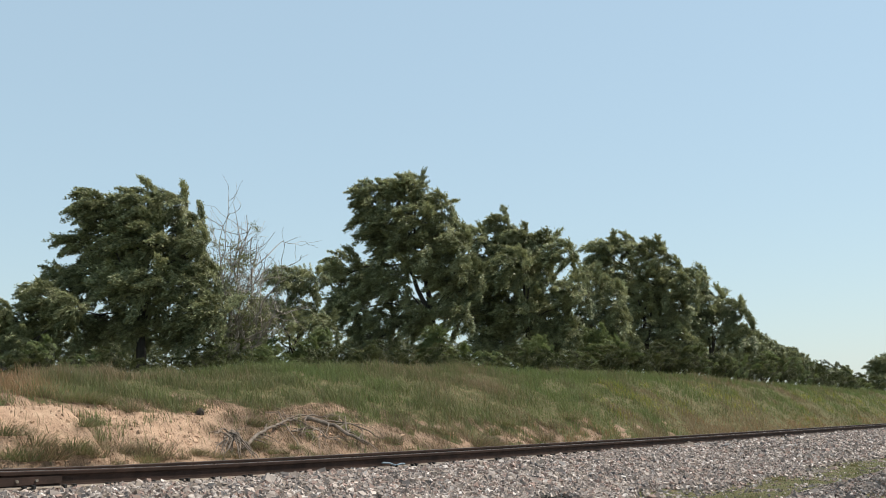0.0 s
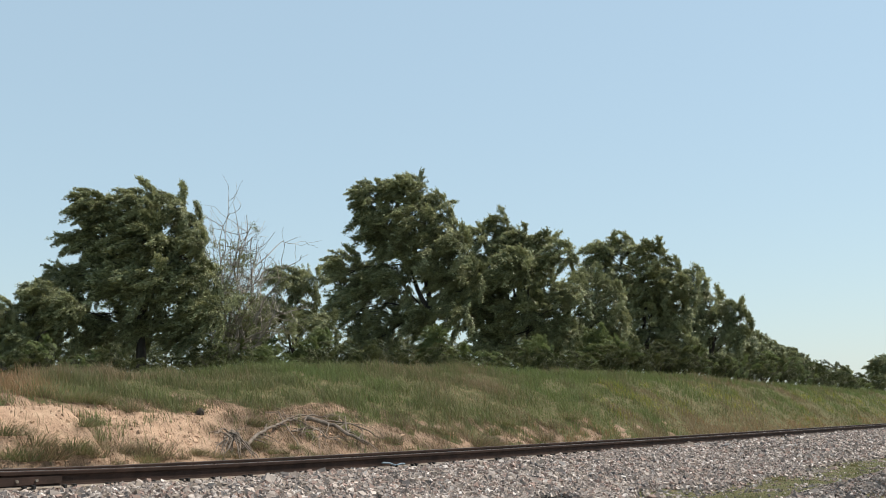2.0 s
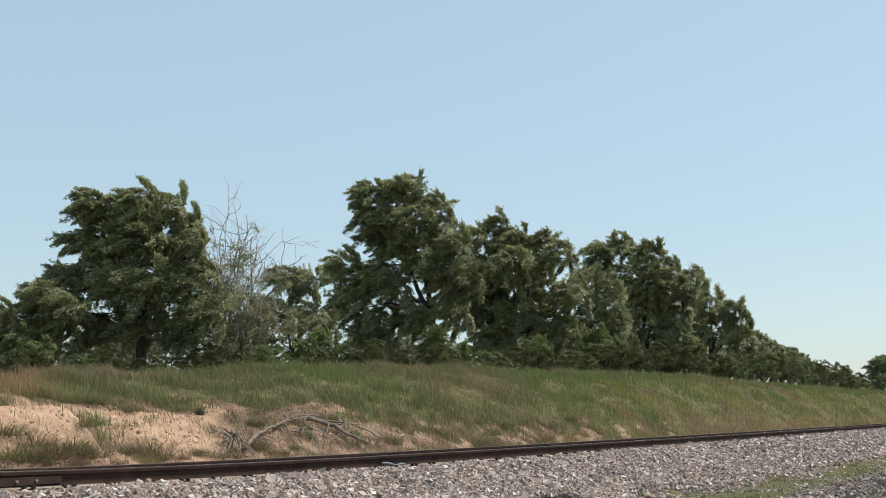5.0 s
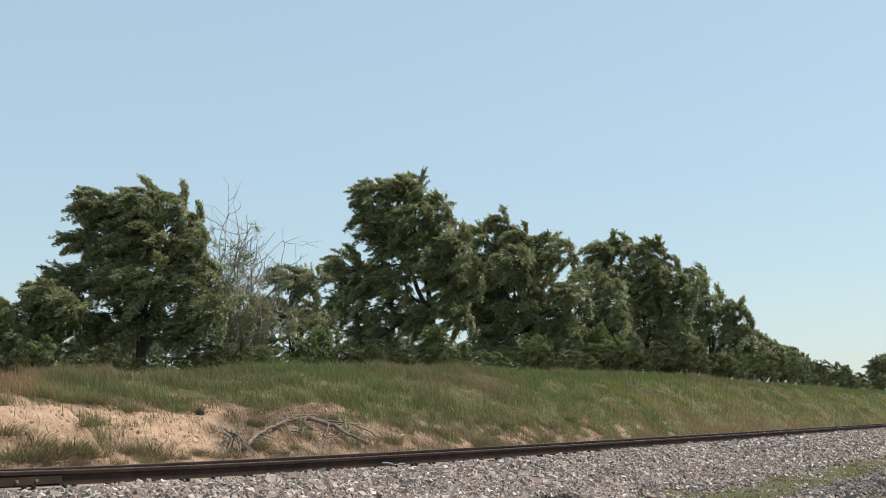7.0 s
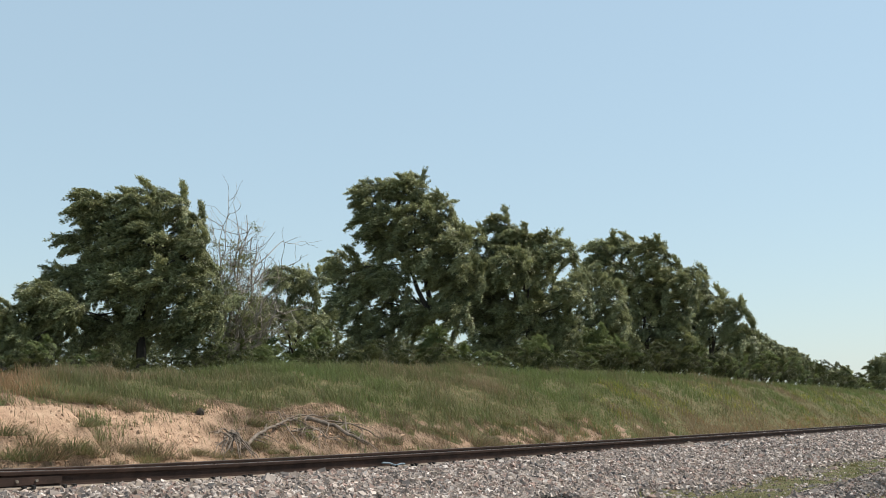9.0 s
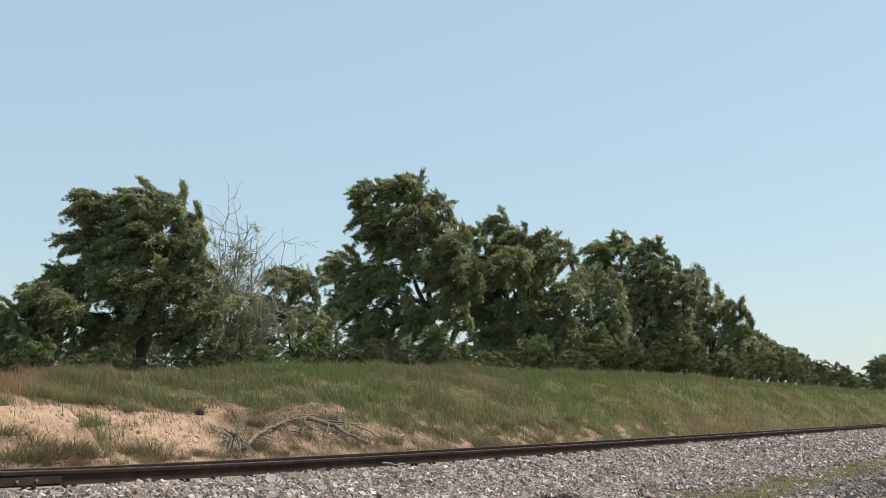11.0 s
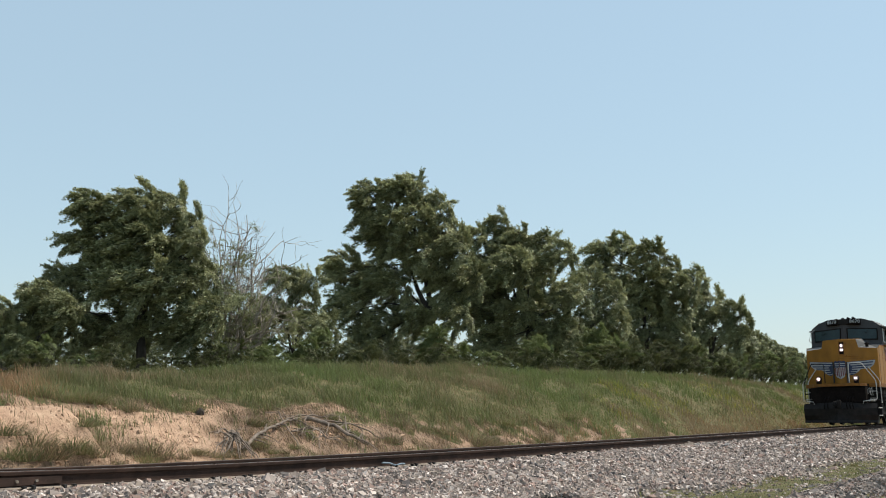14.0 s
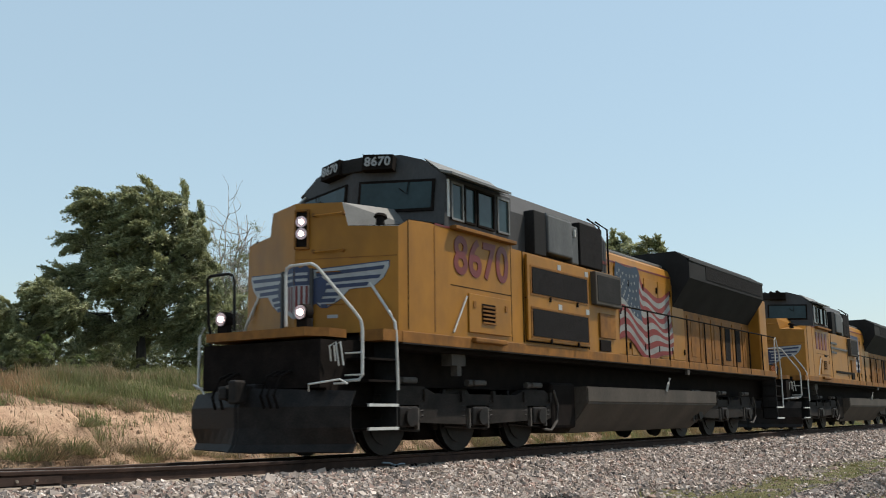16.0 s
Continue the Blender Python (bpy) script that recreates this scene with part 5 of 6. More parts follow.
def build_cab(loco, lead, number):
    """The cab: yellow below the windows, grey above, with real depth in its windows."""
    low = bmesh.new()
    box(low, 2.2, 4.65, -SIDE, SIDE, 1.76, 3.45)
    part("cab_lower_body", low, YELLOW, loco)
    up = bmesh.new()
    sect = [(-SIDE, 3.45), (-SIDE, 4.28), (-1.12, 4.60), (-0.75, 4.72), (0.75, 4.72), (1.12, 4.60), (SIDE, 4.28), (SIDE, 3.45)]
    front = [(2.55, 3.45), (2.65, 4.28), (2.58, 4.60), (2.50, 4.72), (2.50, 4.72), (2.58, 4.60), (2.65, 4.28), (2.55, 3.45)]
    # the front wall leans back and is cut to a shallow point in the middle
    mid_lo, mid_hi = up.verts.new((2.10, 0, 3.45)), up.verts.new((2.25, 0, 4.72))
    fv = [up.verts.new((fx, y, z)) for (y, z), (fx, _) in zip(sect, front)]
    bv = [up.verts.new((4.65, y, z)) for y, z in sect]
    up.faces.new((fv[0], fv[1], fv[2], fv[3], mid_hi, mid_lo))
    up.faces.new((mid_lo, mid_hi, fv[4], fv[5], fv[6], fv[7]))
    up.faces.new((mid_hi, fv[3], fv[4]))
    for i in range(7):
        up.faces.new((fv[i], bv[i], bv[i + 1], fv[i + 1]))
    up.faces.new(bv)
    part("cab_upper_body", up, GREY, loco, "dark grey upper cab")
    part("cab_stripe", both((2.3, 4.65, -SIDE - 0.006, -SIDE + 0.01, 3.445, 3.475)), RED, loco, "thin red stripe")

    def front_at(w, z, out, far):
        """A point of the windshield wall, w across from the middle."""
        a, b = Vector((2.10, 0, 3.45)), Vector((2.55, -SIDE, 3.45))
        lean = Vector((0.10, 0, 0.83))
        n = (b - a).cross(lean).normalized()
        n = n if n.x < 0 else -n
        p = a + (b - a) * (w / SIDE) + lean * ((z - 3.45) / 0.83) + n * out
        return Vector((p.x, -p.y, p.z)) if far else p
    for far in (False, True):
        nn = Vector((-0.95, -0.28 if not far else 0.28, 0.11)).normalized()
        rim = [(0.12, 3.76), (1.36, 3.73), (1.36, 4.25), (0.12, 4.30)]
        f = part("windshield_frame", plate([front_at(w, z, 0.0, far) for w, z in rim], 0.03, nn), BLACK, loco, "black rubber window frame")
        inn = [(0.165, 3.805), (1.315, 3.775), (1.315, 4.205), (0.165, 4.255)]
        part("pane", plate([front_at(w, z, 0.028, far) for w, z in inn], 0.006, nn), PANE, f, "tinted windshield")
        bm = bmesh.new()
        tube(bm, [front_at(0.95, 4.24, 0.06, far), front_at(0.93, 4.02, 0.06, far), front_at(0.80, 4.12, 0.06, far)], 0.010, 5)
        part("wiper", bm, BLACK, loco)
        # number boards over the windshields
        plate_pts = [front_at(w, z, 0.16, far) for w, z in ((0.20, 4.45), (0.70, 4.43), (0.70, 4.67), (0.20, 4.71))]
        bd = part("number_board", plate(plate_pts, 0.24, -nn), BLACK, loco, "black number board with white figures")
        if lead:
            c = sum(plate_pts, Vector()) / 4 + nn * 0.006
            xa = (plate_pts[1] - plate_pts[0]).normalized() * (1 if not far else -1)
            za = (plate_pts[3] - plate_pts[0]).normalized()
            na = xa.cross(za).normalized()
            lettering(number, 0.21, DECAL_WHITE, bd, Matrix(((xa.x, za.x, na.x, c.x), (xa.y, za.y, na.y, c.y), (xa.z, za.z, na.z, c.z), (0, 0, 0, 1))), 1.08)
    part("board_housing", boxes((2.20, 2.60, -0.24, 0.24, 4.47, 4.71), (2.40, 2.60, -0.66, 0.66, 4.48, 4.69), bevel=0.02), ROOF, loco, "dark housing between the number boards")
    # side windows with frames and panes, the shade over them and the sill below
    for x0, x1 in ((2.74, 3.10), (3.13, 3.48), (3.52, 4.06), (4.16, 4.56)):
        for sgn in (-1, 1):
            y = sgn * SIDE
            bm = bmesh.new()
            for s in ((x0, x0 + 0.035, 3.60, 4.22), (x1 - 0.035, x1, 3.60, 4.22), (x0, x1, 3.60, 3.635), (x0, x1, 4.185, 4.22)):
                box(bm, s[0], s[1], y - 0.035, y + 0.02, s[2], s[3])
            f = part("window_frame", bm, GREY_PALE if x0 in (2.74, 4.16) else BLACK, loco, "narrow metal window frame")
            part("pane", boxes((x0 + 0.03, x1 - 0.03, y - 0.008, y + 0.008, 3.63, 4.19)), PANE, f, "dark side window")
    for sgn in (-1, 1):
        bm = bmesh.new()
        prism(bm, [(sgn * (SIDE - 0.02), 4.33), (sgn * (SIDE - 0.02), 4.37), (sgn * (SIDE + 0.20), 4.30), (sgn * (SIDE + 0.20), 4.26)], "x", 2.50 if sgn < 0 else 3.1, 4.35)
        part("sun_shade", bm, GREY_PALE, loco, "pale metal shade over the side windows")
        part("window_sill", boxes((2.72, 4.62, sgn * (SIDE + 0.06) - 0.07, sgn * (SIDE + 0.06) + 0.07, 3.44, 3.50), bevel=0.01), YELLOW_WORN_SHADED, loco, "yellow arm-rest sill")
        if sgn < 0:
            bm = bmesh.new()
            tube(bm, [(2.62, -SIDE - 0.05, 3.62), (2.62, -SIDE - 0.05, 4.22)], 0.022, 6)
            part("grab_iron", bm, WHITE, loco)
    # thin paler strip over the roof slope, sunlight put into its colour
    for sgn in (-1, 1):
        bm = bmesh.new()
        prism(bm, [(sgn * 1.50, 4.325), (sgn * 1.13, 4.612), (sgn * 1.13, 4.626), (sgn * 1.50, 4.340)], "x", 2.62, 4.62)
        part("cab_roof_sunlit_edge", bm, GREY_PALE, loco, "roof edge painted paler grey for the sun on it")
    bm = bmesh.new()
    tube(bm, [(2.66, 1.56, 3.75), (2.55, 1.62, 3.82), (2.52, 1.50, 4.18), (2.60, 1.36, 4.32)], 0.016, 6)
    part("grab_iron", bm, WHITE, loco, "white grab iron on the cab corner")
    part("cab_bolt_strip", both((2.28, 2.31, -SIDE - 0.004, -SIDE + 0.01, 1.8, 3.43)), YELLOW_WORN_SHADED, loco)
    bm = bmesh.new()
    for k in range(3):
        disc(bm, (3.1 + 0.12 * k, -0.3 + 0.25 * k, 4.80), "x", 0.06, 0.45, 12, r2=0.035)
    part("air_horn", bm, BLACK, loco)
    # hatch with louvres and side panel seams
    hatch = part("side_hatch", both((3.22, 4.52, -SIDE - 0.026, -SIDE + 0.002, 1.86, 2.48), bevel=0.008), YELLOW, loco, "yellow louvred hatch")
    for k in range(5):
        part("louvre", both((3.60, 4.02, -SIDE - 0.05, -SIDE - 0.02, 2.02 + 0.065 * k, 2.05 + 0.065 * k)), YELLOW_WORN_SHADED, hatch)
        part("louvre_gap", both((3.60, 4.02, -SIDE - 0.030, -SIDE - 0.02, 2.053 + 0.065 * k, 2.083 + 0.065 * k)), BLACK, hatch)
    for x in (3.34, 4.34):
        part("latch", both((x, x + 0.07, -SIDE - 0.04, -SIDE - 0.02, 2.26, 2.36)), YELLOW_WORN_SHADED, hatch)
    part("panel_seam", both((2.72, 4.60, -SIDE - 0.003, -SIDE + 0.01, 2.56, 2.572), (4.60, 4.615, -SIDE - 0.003, -SIDE + 0.01, 1.8, 3.44)), BLACK, loco)
    bm = bmesh.new()
    tube(bm, [(2.74, -SIDE - 0.04, 1.82), (3.14, -SIDE - 0.04, 2.42)], 0.014, 6)
    part("grab_iron", bm, WHITE, loco)


def build_flag(loco):
    """A flag painted on the hood, in wavy stripes with a starred corner."""
    mats = [FLAG_RED, FLAG_WHITE, FLAG_BLUE]
    y = -1.035
    x0, x1, nx = 10.15, 13.35, 36

    def at(u, v):
        fold = 0.30 * math.sin(6.4 * u + 0.4) * (0.4 + u)
        x = x0 + (x1 - x0) * (u + 0.03 * math.sin(6 * v))
        top = 3.86 - 0.42 * smooth01((u - 0.36) / 0.12) + 0.25 * fold
        bottom = 2.02 + 0.35 * math.sin(6.6 * u + 0.8) * 0.5 - 0.12 * u
        return Vector((x, y, bottom + (top - bottom) * v + 0.17 * math.sin(11.0 * u + 2.6 * v) * (1 - 0.6 * abs(2 * v - 1))))
    v, f, idx = [], [], []
    rows = 13
    for r in range(rows):
        for i in range(nx):
            b0 = len(v)
            v += [at(i / nx, r / rows), at((i + 1) / nx, r / rows), at((i + 1) / nx, (r + 1) / rows), at(i / nx, (r + 1) / rows)]
            f.append((b0, b0 + 1, b0 + 2, b0 + 3))
            idx.append(2 if (i < nx * 0.40 and r >= 6) else (0 if r % 2 == 0 else 1))
    fl = new("flag_panel", mesh_of("flag_panel", v, f, mats, idx))
    fl.parent = loco
    tagged(fl, "painted flag in red, white and blue waves")
    for r in range(6):
        bm = bmesh.new()
        for k in range(6):
            c = at(0.035 + 0.06 * k + 0.03 * (r % 2), 0.50 + 0.08 * r) + Vector((0, -0.006, 0))
            pts = [c + Vector((math.sin(a) * q, 0, math.cos(a) * q)) for a, q in ((math.pi * j / 5, 0.05 if j % 2 == 0 else 0.02) for j in range(10))]
            bm.faces.new([bm.verts.new(p) for p in pts])
        part("star_row", bm, FLAG_WHITE, fl)


def build_loco(lead, number, label):
    loco = tagged(new("locomotive"), label, "locomotive", "engines of the train")
    # underframe and deck
    bm = boxes((0.35, 21.7, -0.95, 0.95, 1.0, 1.62), (1.4, 20.6, -1.40, 1.40, 1.52, 1.62))
    part("underframe", bm, BLACK, loco, "black steel underframe")
    part("side_sill", both((1.45, 20.5, -SIDE - 0.01, -SIDE + 0.12, 1.60, 1.77), bevel=0.01), YELLOW_WORN_SHADED, loco, "yellow edge of the walkway")
    part("sill_edge", both((1.45, 20.5, -SIDE - 0.014, -SIDE + 0.05, 1.585, 1.603)), TRUCK, loco, "rusty lower edge of the sill")
    part("walkway", boxes((1.4, 20.5, -SIDE + 0.1, SIDE - 0.1, 1.63, 1.745), (20.5, 21.5, -1.1, 1.1, 1.63, 1.745)), GREY, loco, "grey walkway deck")
    bm = bmesh.new()
    outline = [(0.02, -0.95), (0.02, 0.95), (0.35, 1.10), (0.72, 1.10), (0.72, -1.10), (0.35, -1.10)]
    prism(bm, outline, "z", 1.645, 1.765)
    part("front_deck_edge", bm, YELLOW_WORN_SHADED, loco, "worn yellow front deck edge")
    part("corner_step_top", both((1.00, 1.46, -SIDE, -1.12, 1.61, 1.77)), YELLOW_WORN_SHADED, loco)
    part("end_plate", boxes((0.14, 0.30, -1.12, 1.12, 0.95, 1.60)), BLACK, loco, "black end plate")
    part("jacking_block", both((0.30, 0.75, -1.10, -0.95, 0.70, 1.6)), BLACK, loco)
    # plough: a hollow-faced V of plate
    bm = bmesh.new()
    for sgn in (-1, 1):
        prof = [(0.0, 0.96), (-0.10, 0.70), (-0.09, 0.42), (0.02, 0.20), (-0.05, 0.10)]
        rows = []
        for q in range(7):
            u = q / 6
            rows.append([bm.verts.new((-0.14 + 0.56 * u + dx - (0.16 if z < 0.3 else 0.0) * (1 - u), sgn * 1.50 * u, z - 0.06 * u * (z > 0.8))) for dx, z in prof])
        for ra, rb in zip(rows, rows[1:]):
            for k in range(4):
                bm.faces.new((ra[k], ra[k + 1], rb[k + 1], rb[k]))
    bmesh.ops.remove_doubles(bm, verts=bm.verts, dist=0.001)
    bmesh.ops.solidify(bm, geom=bm.faces[:], thickness=0.03)
    part("plough", bm, GREASY, loco, "black snow plough blade")
    bm = boxes((-0.05, 0.4, -0.13, 0.13, 0.78, 1.02), (-0.42, -0.05, -0.10, 0.10, 0.78, 1.0), (-0.50, -0.28, -0.20, -0.05, 0.74, 1.06), (-0.50, -0.36, -0.02, 0.14, 0.80, 0.98), bevel=0.03)
    part("coupler", bm, GREASY, loco, "knuckle coupler")
    for k, y in enumerate((-0.62, -0.50, -0.38, 0.38, 0.52)):
        bm = bmesh.new()
        tube(bm, [(0.12, y, 1.18), (-0.10, y, 1.10), (-0.22, y * 1.02, 0.85), (-0.15, y * 1.04, 0.68)], 0.022, 6)
        part("air_hose", bm, BLACK, loco)
    bm = bmesh.new()
    for sgn in (-1, 1):
        tube(bm, [(0.06, sgn * 1.00, 0.90), (0.02, sgn * 1.03, 0.99), (0.22, sgn * 1.40, 1.05), (0.32, sgn * 1.44, 1.0), (0.34, sgn * 1.2, 1.0)], 0.015, 6)
    part("uncoupling_lever", bm, WHITE, loco)
    bm = bmesh.new()
    for y0 in (-1.26, -1.18):
        tube(bm, [(0.30, y0, 1.30), (0.24, y0 - 0.02, 1.50), (0.30, y0 - 0.08, 1.56), (0.32, y0 - 0.12, 1.24)], 0.012, 6)
    part("hose_bracket", bm, WHITE, loco)
    # ditch lights on posts
    for sgn in (-1, 1):
        c = Vector((0.14, sgn * 0.77, 1.98))
        bm = bmesh.new()
        tube(bm, [c + Vector((0.14, 0, 0)), c], 0.115, 20)
        box(bm, 0.16, 0.26, c.y - 0.10, c.y + 0.10, 1.76, 1.90)
        lampb = part("ditch_light", bm, BLACK, loco, "lit ditch light on the front deck" if lead else "unlit ditch light on the front deck")
        bm = bmesh.new()
        tube(bm, [c - Vector((0.005, 0, 0)), c - Vector((0.02, 0, 0))], 0.10, 20)
        part("lens", bm, REFLECTOR, lampb)
        bm = bmesh.new()
        tube(bm, [c - Vector((0.02, 0, 0)), c - Vector((0.035, 0, 0))], 0.042, 18)
        part("bulb", bm, LAMP if lead else REFLECTOR, lampb, "glowing white lamp" if lead else "unlit lamp")
    # corner stairs
    for sgn in (-1, 1):
        for base, back in ((0.72, 1), (21.1, -1)):
            xa, xb = (base, base + 0.66) if back > 0 else (base - 0.66, base)
            part("stair_back", boxes((xb - 0.03 if back > 0 else xa, xb if back > 0 else xa + 0.03, min(sgn * 1.08, sgn * 1.50), max(sgn * 1.08, sgn * 1.50), 0.40, 1.62)), ROOF, loco, "black stair side panel")
            part("stair_back", boxes((xa, xb, min(sgn * 1.06, sgn * 1.10), max(sgn * 1.06, sgn * 1.10), 0.40, 1.62)), BLACK, loco)
            for z in (0.40, 0.72, 1.06, 1.36):
                st = part("step", boxes((xa, xb, min(sgn * 1.1, sgn * 1.5), max(sgn * 1.1, sgn * 1.5), z - 0.03, z)), BLACK, loco)
                if z > 0.8:
                    continue
                part("step_edge", boxes((xa - 0.01, xb + 0.0, min(sgn * 1.48, sgn * 1.515), max(sgn * 1.48, sgn * 1.515), z - 0.028, z + 0.012)), WHITE, st, "white-painted step edge")
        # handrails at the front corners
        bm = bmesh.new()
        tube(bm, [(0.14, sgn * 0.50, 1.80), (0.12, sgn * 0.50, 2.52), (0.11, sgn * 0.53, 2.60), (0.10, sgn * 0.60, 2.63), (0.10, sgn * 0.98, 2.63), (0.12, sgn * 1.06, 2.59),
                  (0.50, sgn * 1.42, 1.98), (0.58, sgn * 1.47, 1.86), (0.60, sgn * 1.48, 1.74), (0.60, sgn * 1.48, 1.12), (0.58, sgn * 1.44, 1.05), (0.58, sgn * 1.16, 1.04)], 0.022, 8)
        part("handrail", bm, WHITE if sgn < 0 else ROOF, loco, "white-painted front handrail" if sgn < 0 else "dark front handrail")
        if sgn > 0:
            bm = bmesh.new()
            tube(bm, [(0.46, 1.46, 1.92), (0.42, 1.52, 1.78), (0.42, 1.52, 1.0)], 0.022, 8)
            part("handrail", bm, WHITE, loco, "white-painted stair handrail")
        bm = bmesh.new()
        tube(bm, [(1.26, sgn * 1.08, 2.50), (1.30, sgn * 1.42, 2.02), (1.32, sgn * 1.50, 1.88), (1.32, sgn * 1.52, 1.70), (1.36, sgn * 1.52, 0.92)], 0.022, 8)
        part("handrail", bm, WHITE, loco, "white-painted stair handrail")
        bm = bmesh.new()
        for z in (1.12, 1.42):
            tube(bm, [(0.60, sgn * 1.48, z), (0.60, sgn * 1.18, z)], 0.014, 6)
        part("ladder_rung", bm, WHITE, loco)
        # rear handrail
        bm = bmesh.new()
        tube(bm, [(20.45, sgn * SIDE, 1.7), (20.45, sgn * SIDE, 2.72), (20.6, sgn * SIDE, 2.79), (21.0, sgn * 1.5, 2.3), (21.1, sgn * 1.5, 1.8), (21.1, sgn * 1.5, 0.7)], 0.02, 8)
        part("handrail", bm, WHITE, loco, "white-painted rear handrail")
        # walkway railing
        bm = bmesh.new()
        tube(bm, [(9.15, sgn * SIDE, 2.62), (9.25, sgn * SIDE, 2.79), (20.45, sgn * SIDE, 2.79)], 0.018, 6)
        part("walkway_rail", bm, BLACK, loco, "dark walkway handrail")
        for k in range(9):
            x = 9.4 + 1.22 * k
            bm = bmesh.new()
            tube(bm, [(x, sgn * SIDE, 1.62), (x, sgn * SIDE, 2.79)], 0.020, 6)
            part("rail_post", bm, BLACK, loco)
    build_nose(loco, lead)
    build_cab(loco, lead, number)
    # electrical cabinet behind the cab
    part("cabinet", boxes((4.66, 9.1, -SIDE + 0.02, SIDE - 0.02, 1.76, 3.40)), YELLOW, loco, "yellow equipment cabinet")
    for z0, z1 in ((2.66, 3.20), (1.90, 2.46)) if lead else ():
        fr = part("intake_frame", both((5.10, 7.56, -SIDE - 0.05, -SIDE, z0 - 0.06, z1 + 0.16), bevel=0.01), YELLOW, loco, "yellow intake door")
        part("intake_screen", both((5.26, 7.46, -SIDE - 0.066, -SIDE - 0.045, z0 + 0.02, z1 - 0.06)), MESH_DARK, fr, "dark mesh intake")
        part("intake_rim", both((5.20, 7.52, -SIDE - 0.060, -SIDE - 0.045, z1 - 0.05, z1 - 0.02), (5.20, 7.52, -SIDE - 0.060, -SIDE - 0.045, z0 - 0.02, z0 + 0.01),
                                (5.20, 5.24, -SIDE - 0.060, -SIDE - 0.045, z0 - 0.02, z1 - 0.02), (7.48, 7.52, -SIDE - 0.060, -SIDE - 0.045, z0 - 0.02, z1 - 0.02)), YELLOW_WORN_SHADED, fr, "worn rim of the intake")
        part("door_gap", both((5.08, 7.58, -SIDE - 0.02, -SIDE, z0 - 0.085, z0 - 0.065), (7.565, 7.585, -SIDE - 0.03, -SIDE, z0 - 0.06, z1 + 0.16)), BLACK, fr)
        for x in (5.9, 7.0):
            part("latch", both((x, x + 0.05, -SIDE - 0.075, -SIDE - 0.04, z0 - 0.09, z0 + 0.0)), BLACK, fr)
        for x in (6.25, 7.40):
            part("notice_label", both((x, x + 0.14, -SIDE - 0.056, -SIDE - 0.045, z1 - 0.0, z1 + 0.10)), DECAL_WHITE, fr, "small pale notice")
    part("cabinet_seam", both((5.04, 5.06, -SIDE + 0.012, -SIDE + 0.03, 1.8, 3.4), (7.62, 7.65, -SIDE + 0.012, -SIDE + 0.03, 1.8, 3.4)), BLACK, loco)
    fb = part("air_filter_box", both((7.80, 9.02, -SIDE - 0.10, -SIDE + 0.04, 2.70, 3.36), bevel=0.02), TANK, loco, "dusty dark filter box")
    part("filter_face", both((7.87, 8.95, -SIDE - 0.108, -SIDE - 0.09, 2.77, 3.29)), ROOF, fb)
    part("small_door", both((8.12, 8.85, -SIDE - 0.02, -SIDE + 0.03, 2.06, 2.56), bevel=0.01), YELLOW_WORN_SHADED, loco, "small yellow door")
    part("small_door", both((8.12, 8.60, -SIDE - 0.012, -SIDE + 0.03, 1.80, 2.02)), BLACK, loco)
    # grey upper works behind the cab
    bm = bmesh.new()
    prism(bm, [(-1.30, 3.40), (-1.30, 4.15), (-1.05, 4.56), (-0.7, 4.68), (0.7, 4.68), (1.05, 4.56), (1.30, 4.15), (1.30, 3.40)], "x", 4.66, 9.05)
    part("upper_body", bm, GREY, loco, "dark grey upper bodywork")
    part("blower_cover", both((5.55, 6.0, -1.50, -1.28, 3.42, 4.24), bevel=0.02), ROOF, loco)
    part("blower_cover", both((6.02, 7.02, -1.54, -1.28, 3.50, 4.22), bevel=0.03), GREY_MID, loco, "grey blower cover")
    # pale slab on the cover's top, a painted highlight
    part("blower_lit_top", both((6.04, 7.00, -1.50, -1.26, 4.22, 4.26)), GREY_PALE, loco, "top of the blower cover, painted pale for sunlight")
    part("blower_cover", both((7.05, 7.34, -1.50, -1.28, 3.42, 4.18), bevel=0.03), GREY_MID, loco)
    part("blower_handle", both((7.12, 7.16, -1.54, -1.49, 3.95, 4.10)), WHITE, loco)
    part("filter_screen", both((7.42, 8.45, -1.50, -1.28, 3.44, 4.30), bevel=0.02), MESH_DARK, loco, "black screened intake")
    bm = bmesh.new()
    for x in (8.62, 9.02):
        tube(bm, [(x, -1.36, 3.44), (x, -1.36, 4.40), (x, -1.1, 4.60)], 0.022, 6)
    part("ladder_rail", bm, BLACK, loco)
    part("upper_stripe", both((8.50, 9.05, -1.312, -1.29, 3.66, 3.72)), RED, loco)
    # engine hood
    bm = bmesh.new()
    prism(bm, [(-1.0, 1.74), (-1.0, 3.88), (-0.94, 4.06), (-0.78, 4.16), (0.78, 4.16), (0.94, 4.06), (1.0, 3.88), (1.0, 1.74)], "x", 9.05, 14.3)
    part("engine_hood", bm, YELLOW, loco, "yellow engine hood")
    part("hood_roof", boxes((9.06, 14.3, -0.80, 0.80, 4.14, 4.22), bevel=0.02), GREY_PALE, loco, "grey hood roof")
    part("hood_stripe", both((9.06, 14.3, -1.004, -0.99, 3.86, 3.90)), RED, loco)
    for k in range(6):
        x = 9.2 + 0.85 * k
        part("hood_door", both((x, x + 0.80, -1.018, -0.99, 1.86, 3.70), bevel=0.008), YELLOW, loco, "yellow hood door")
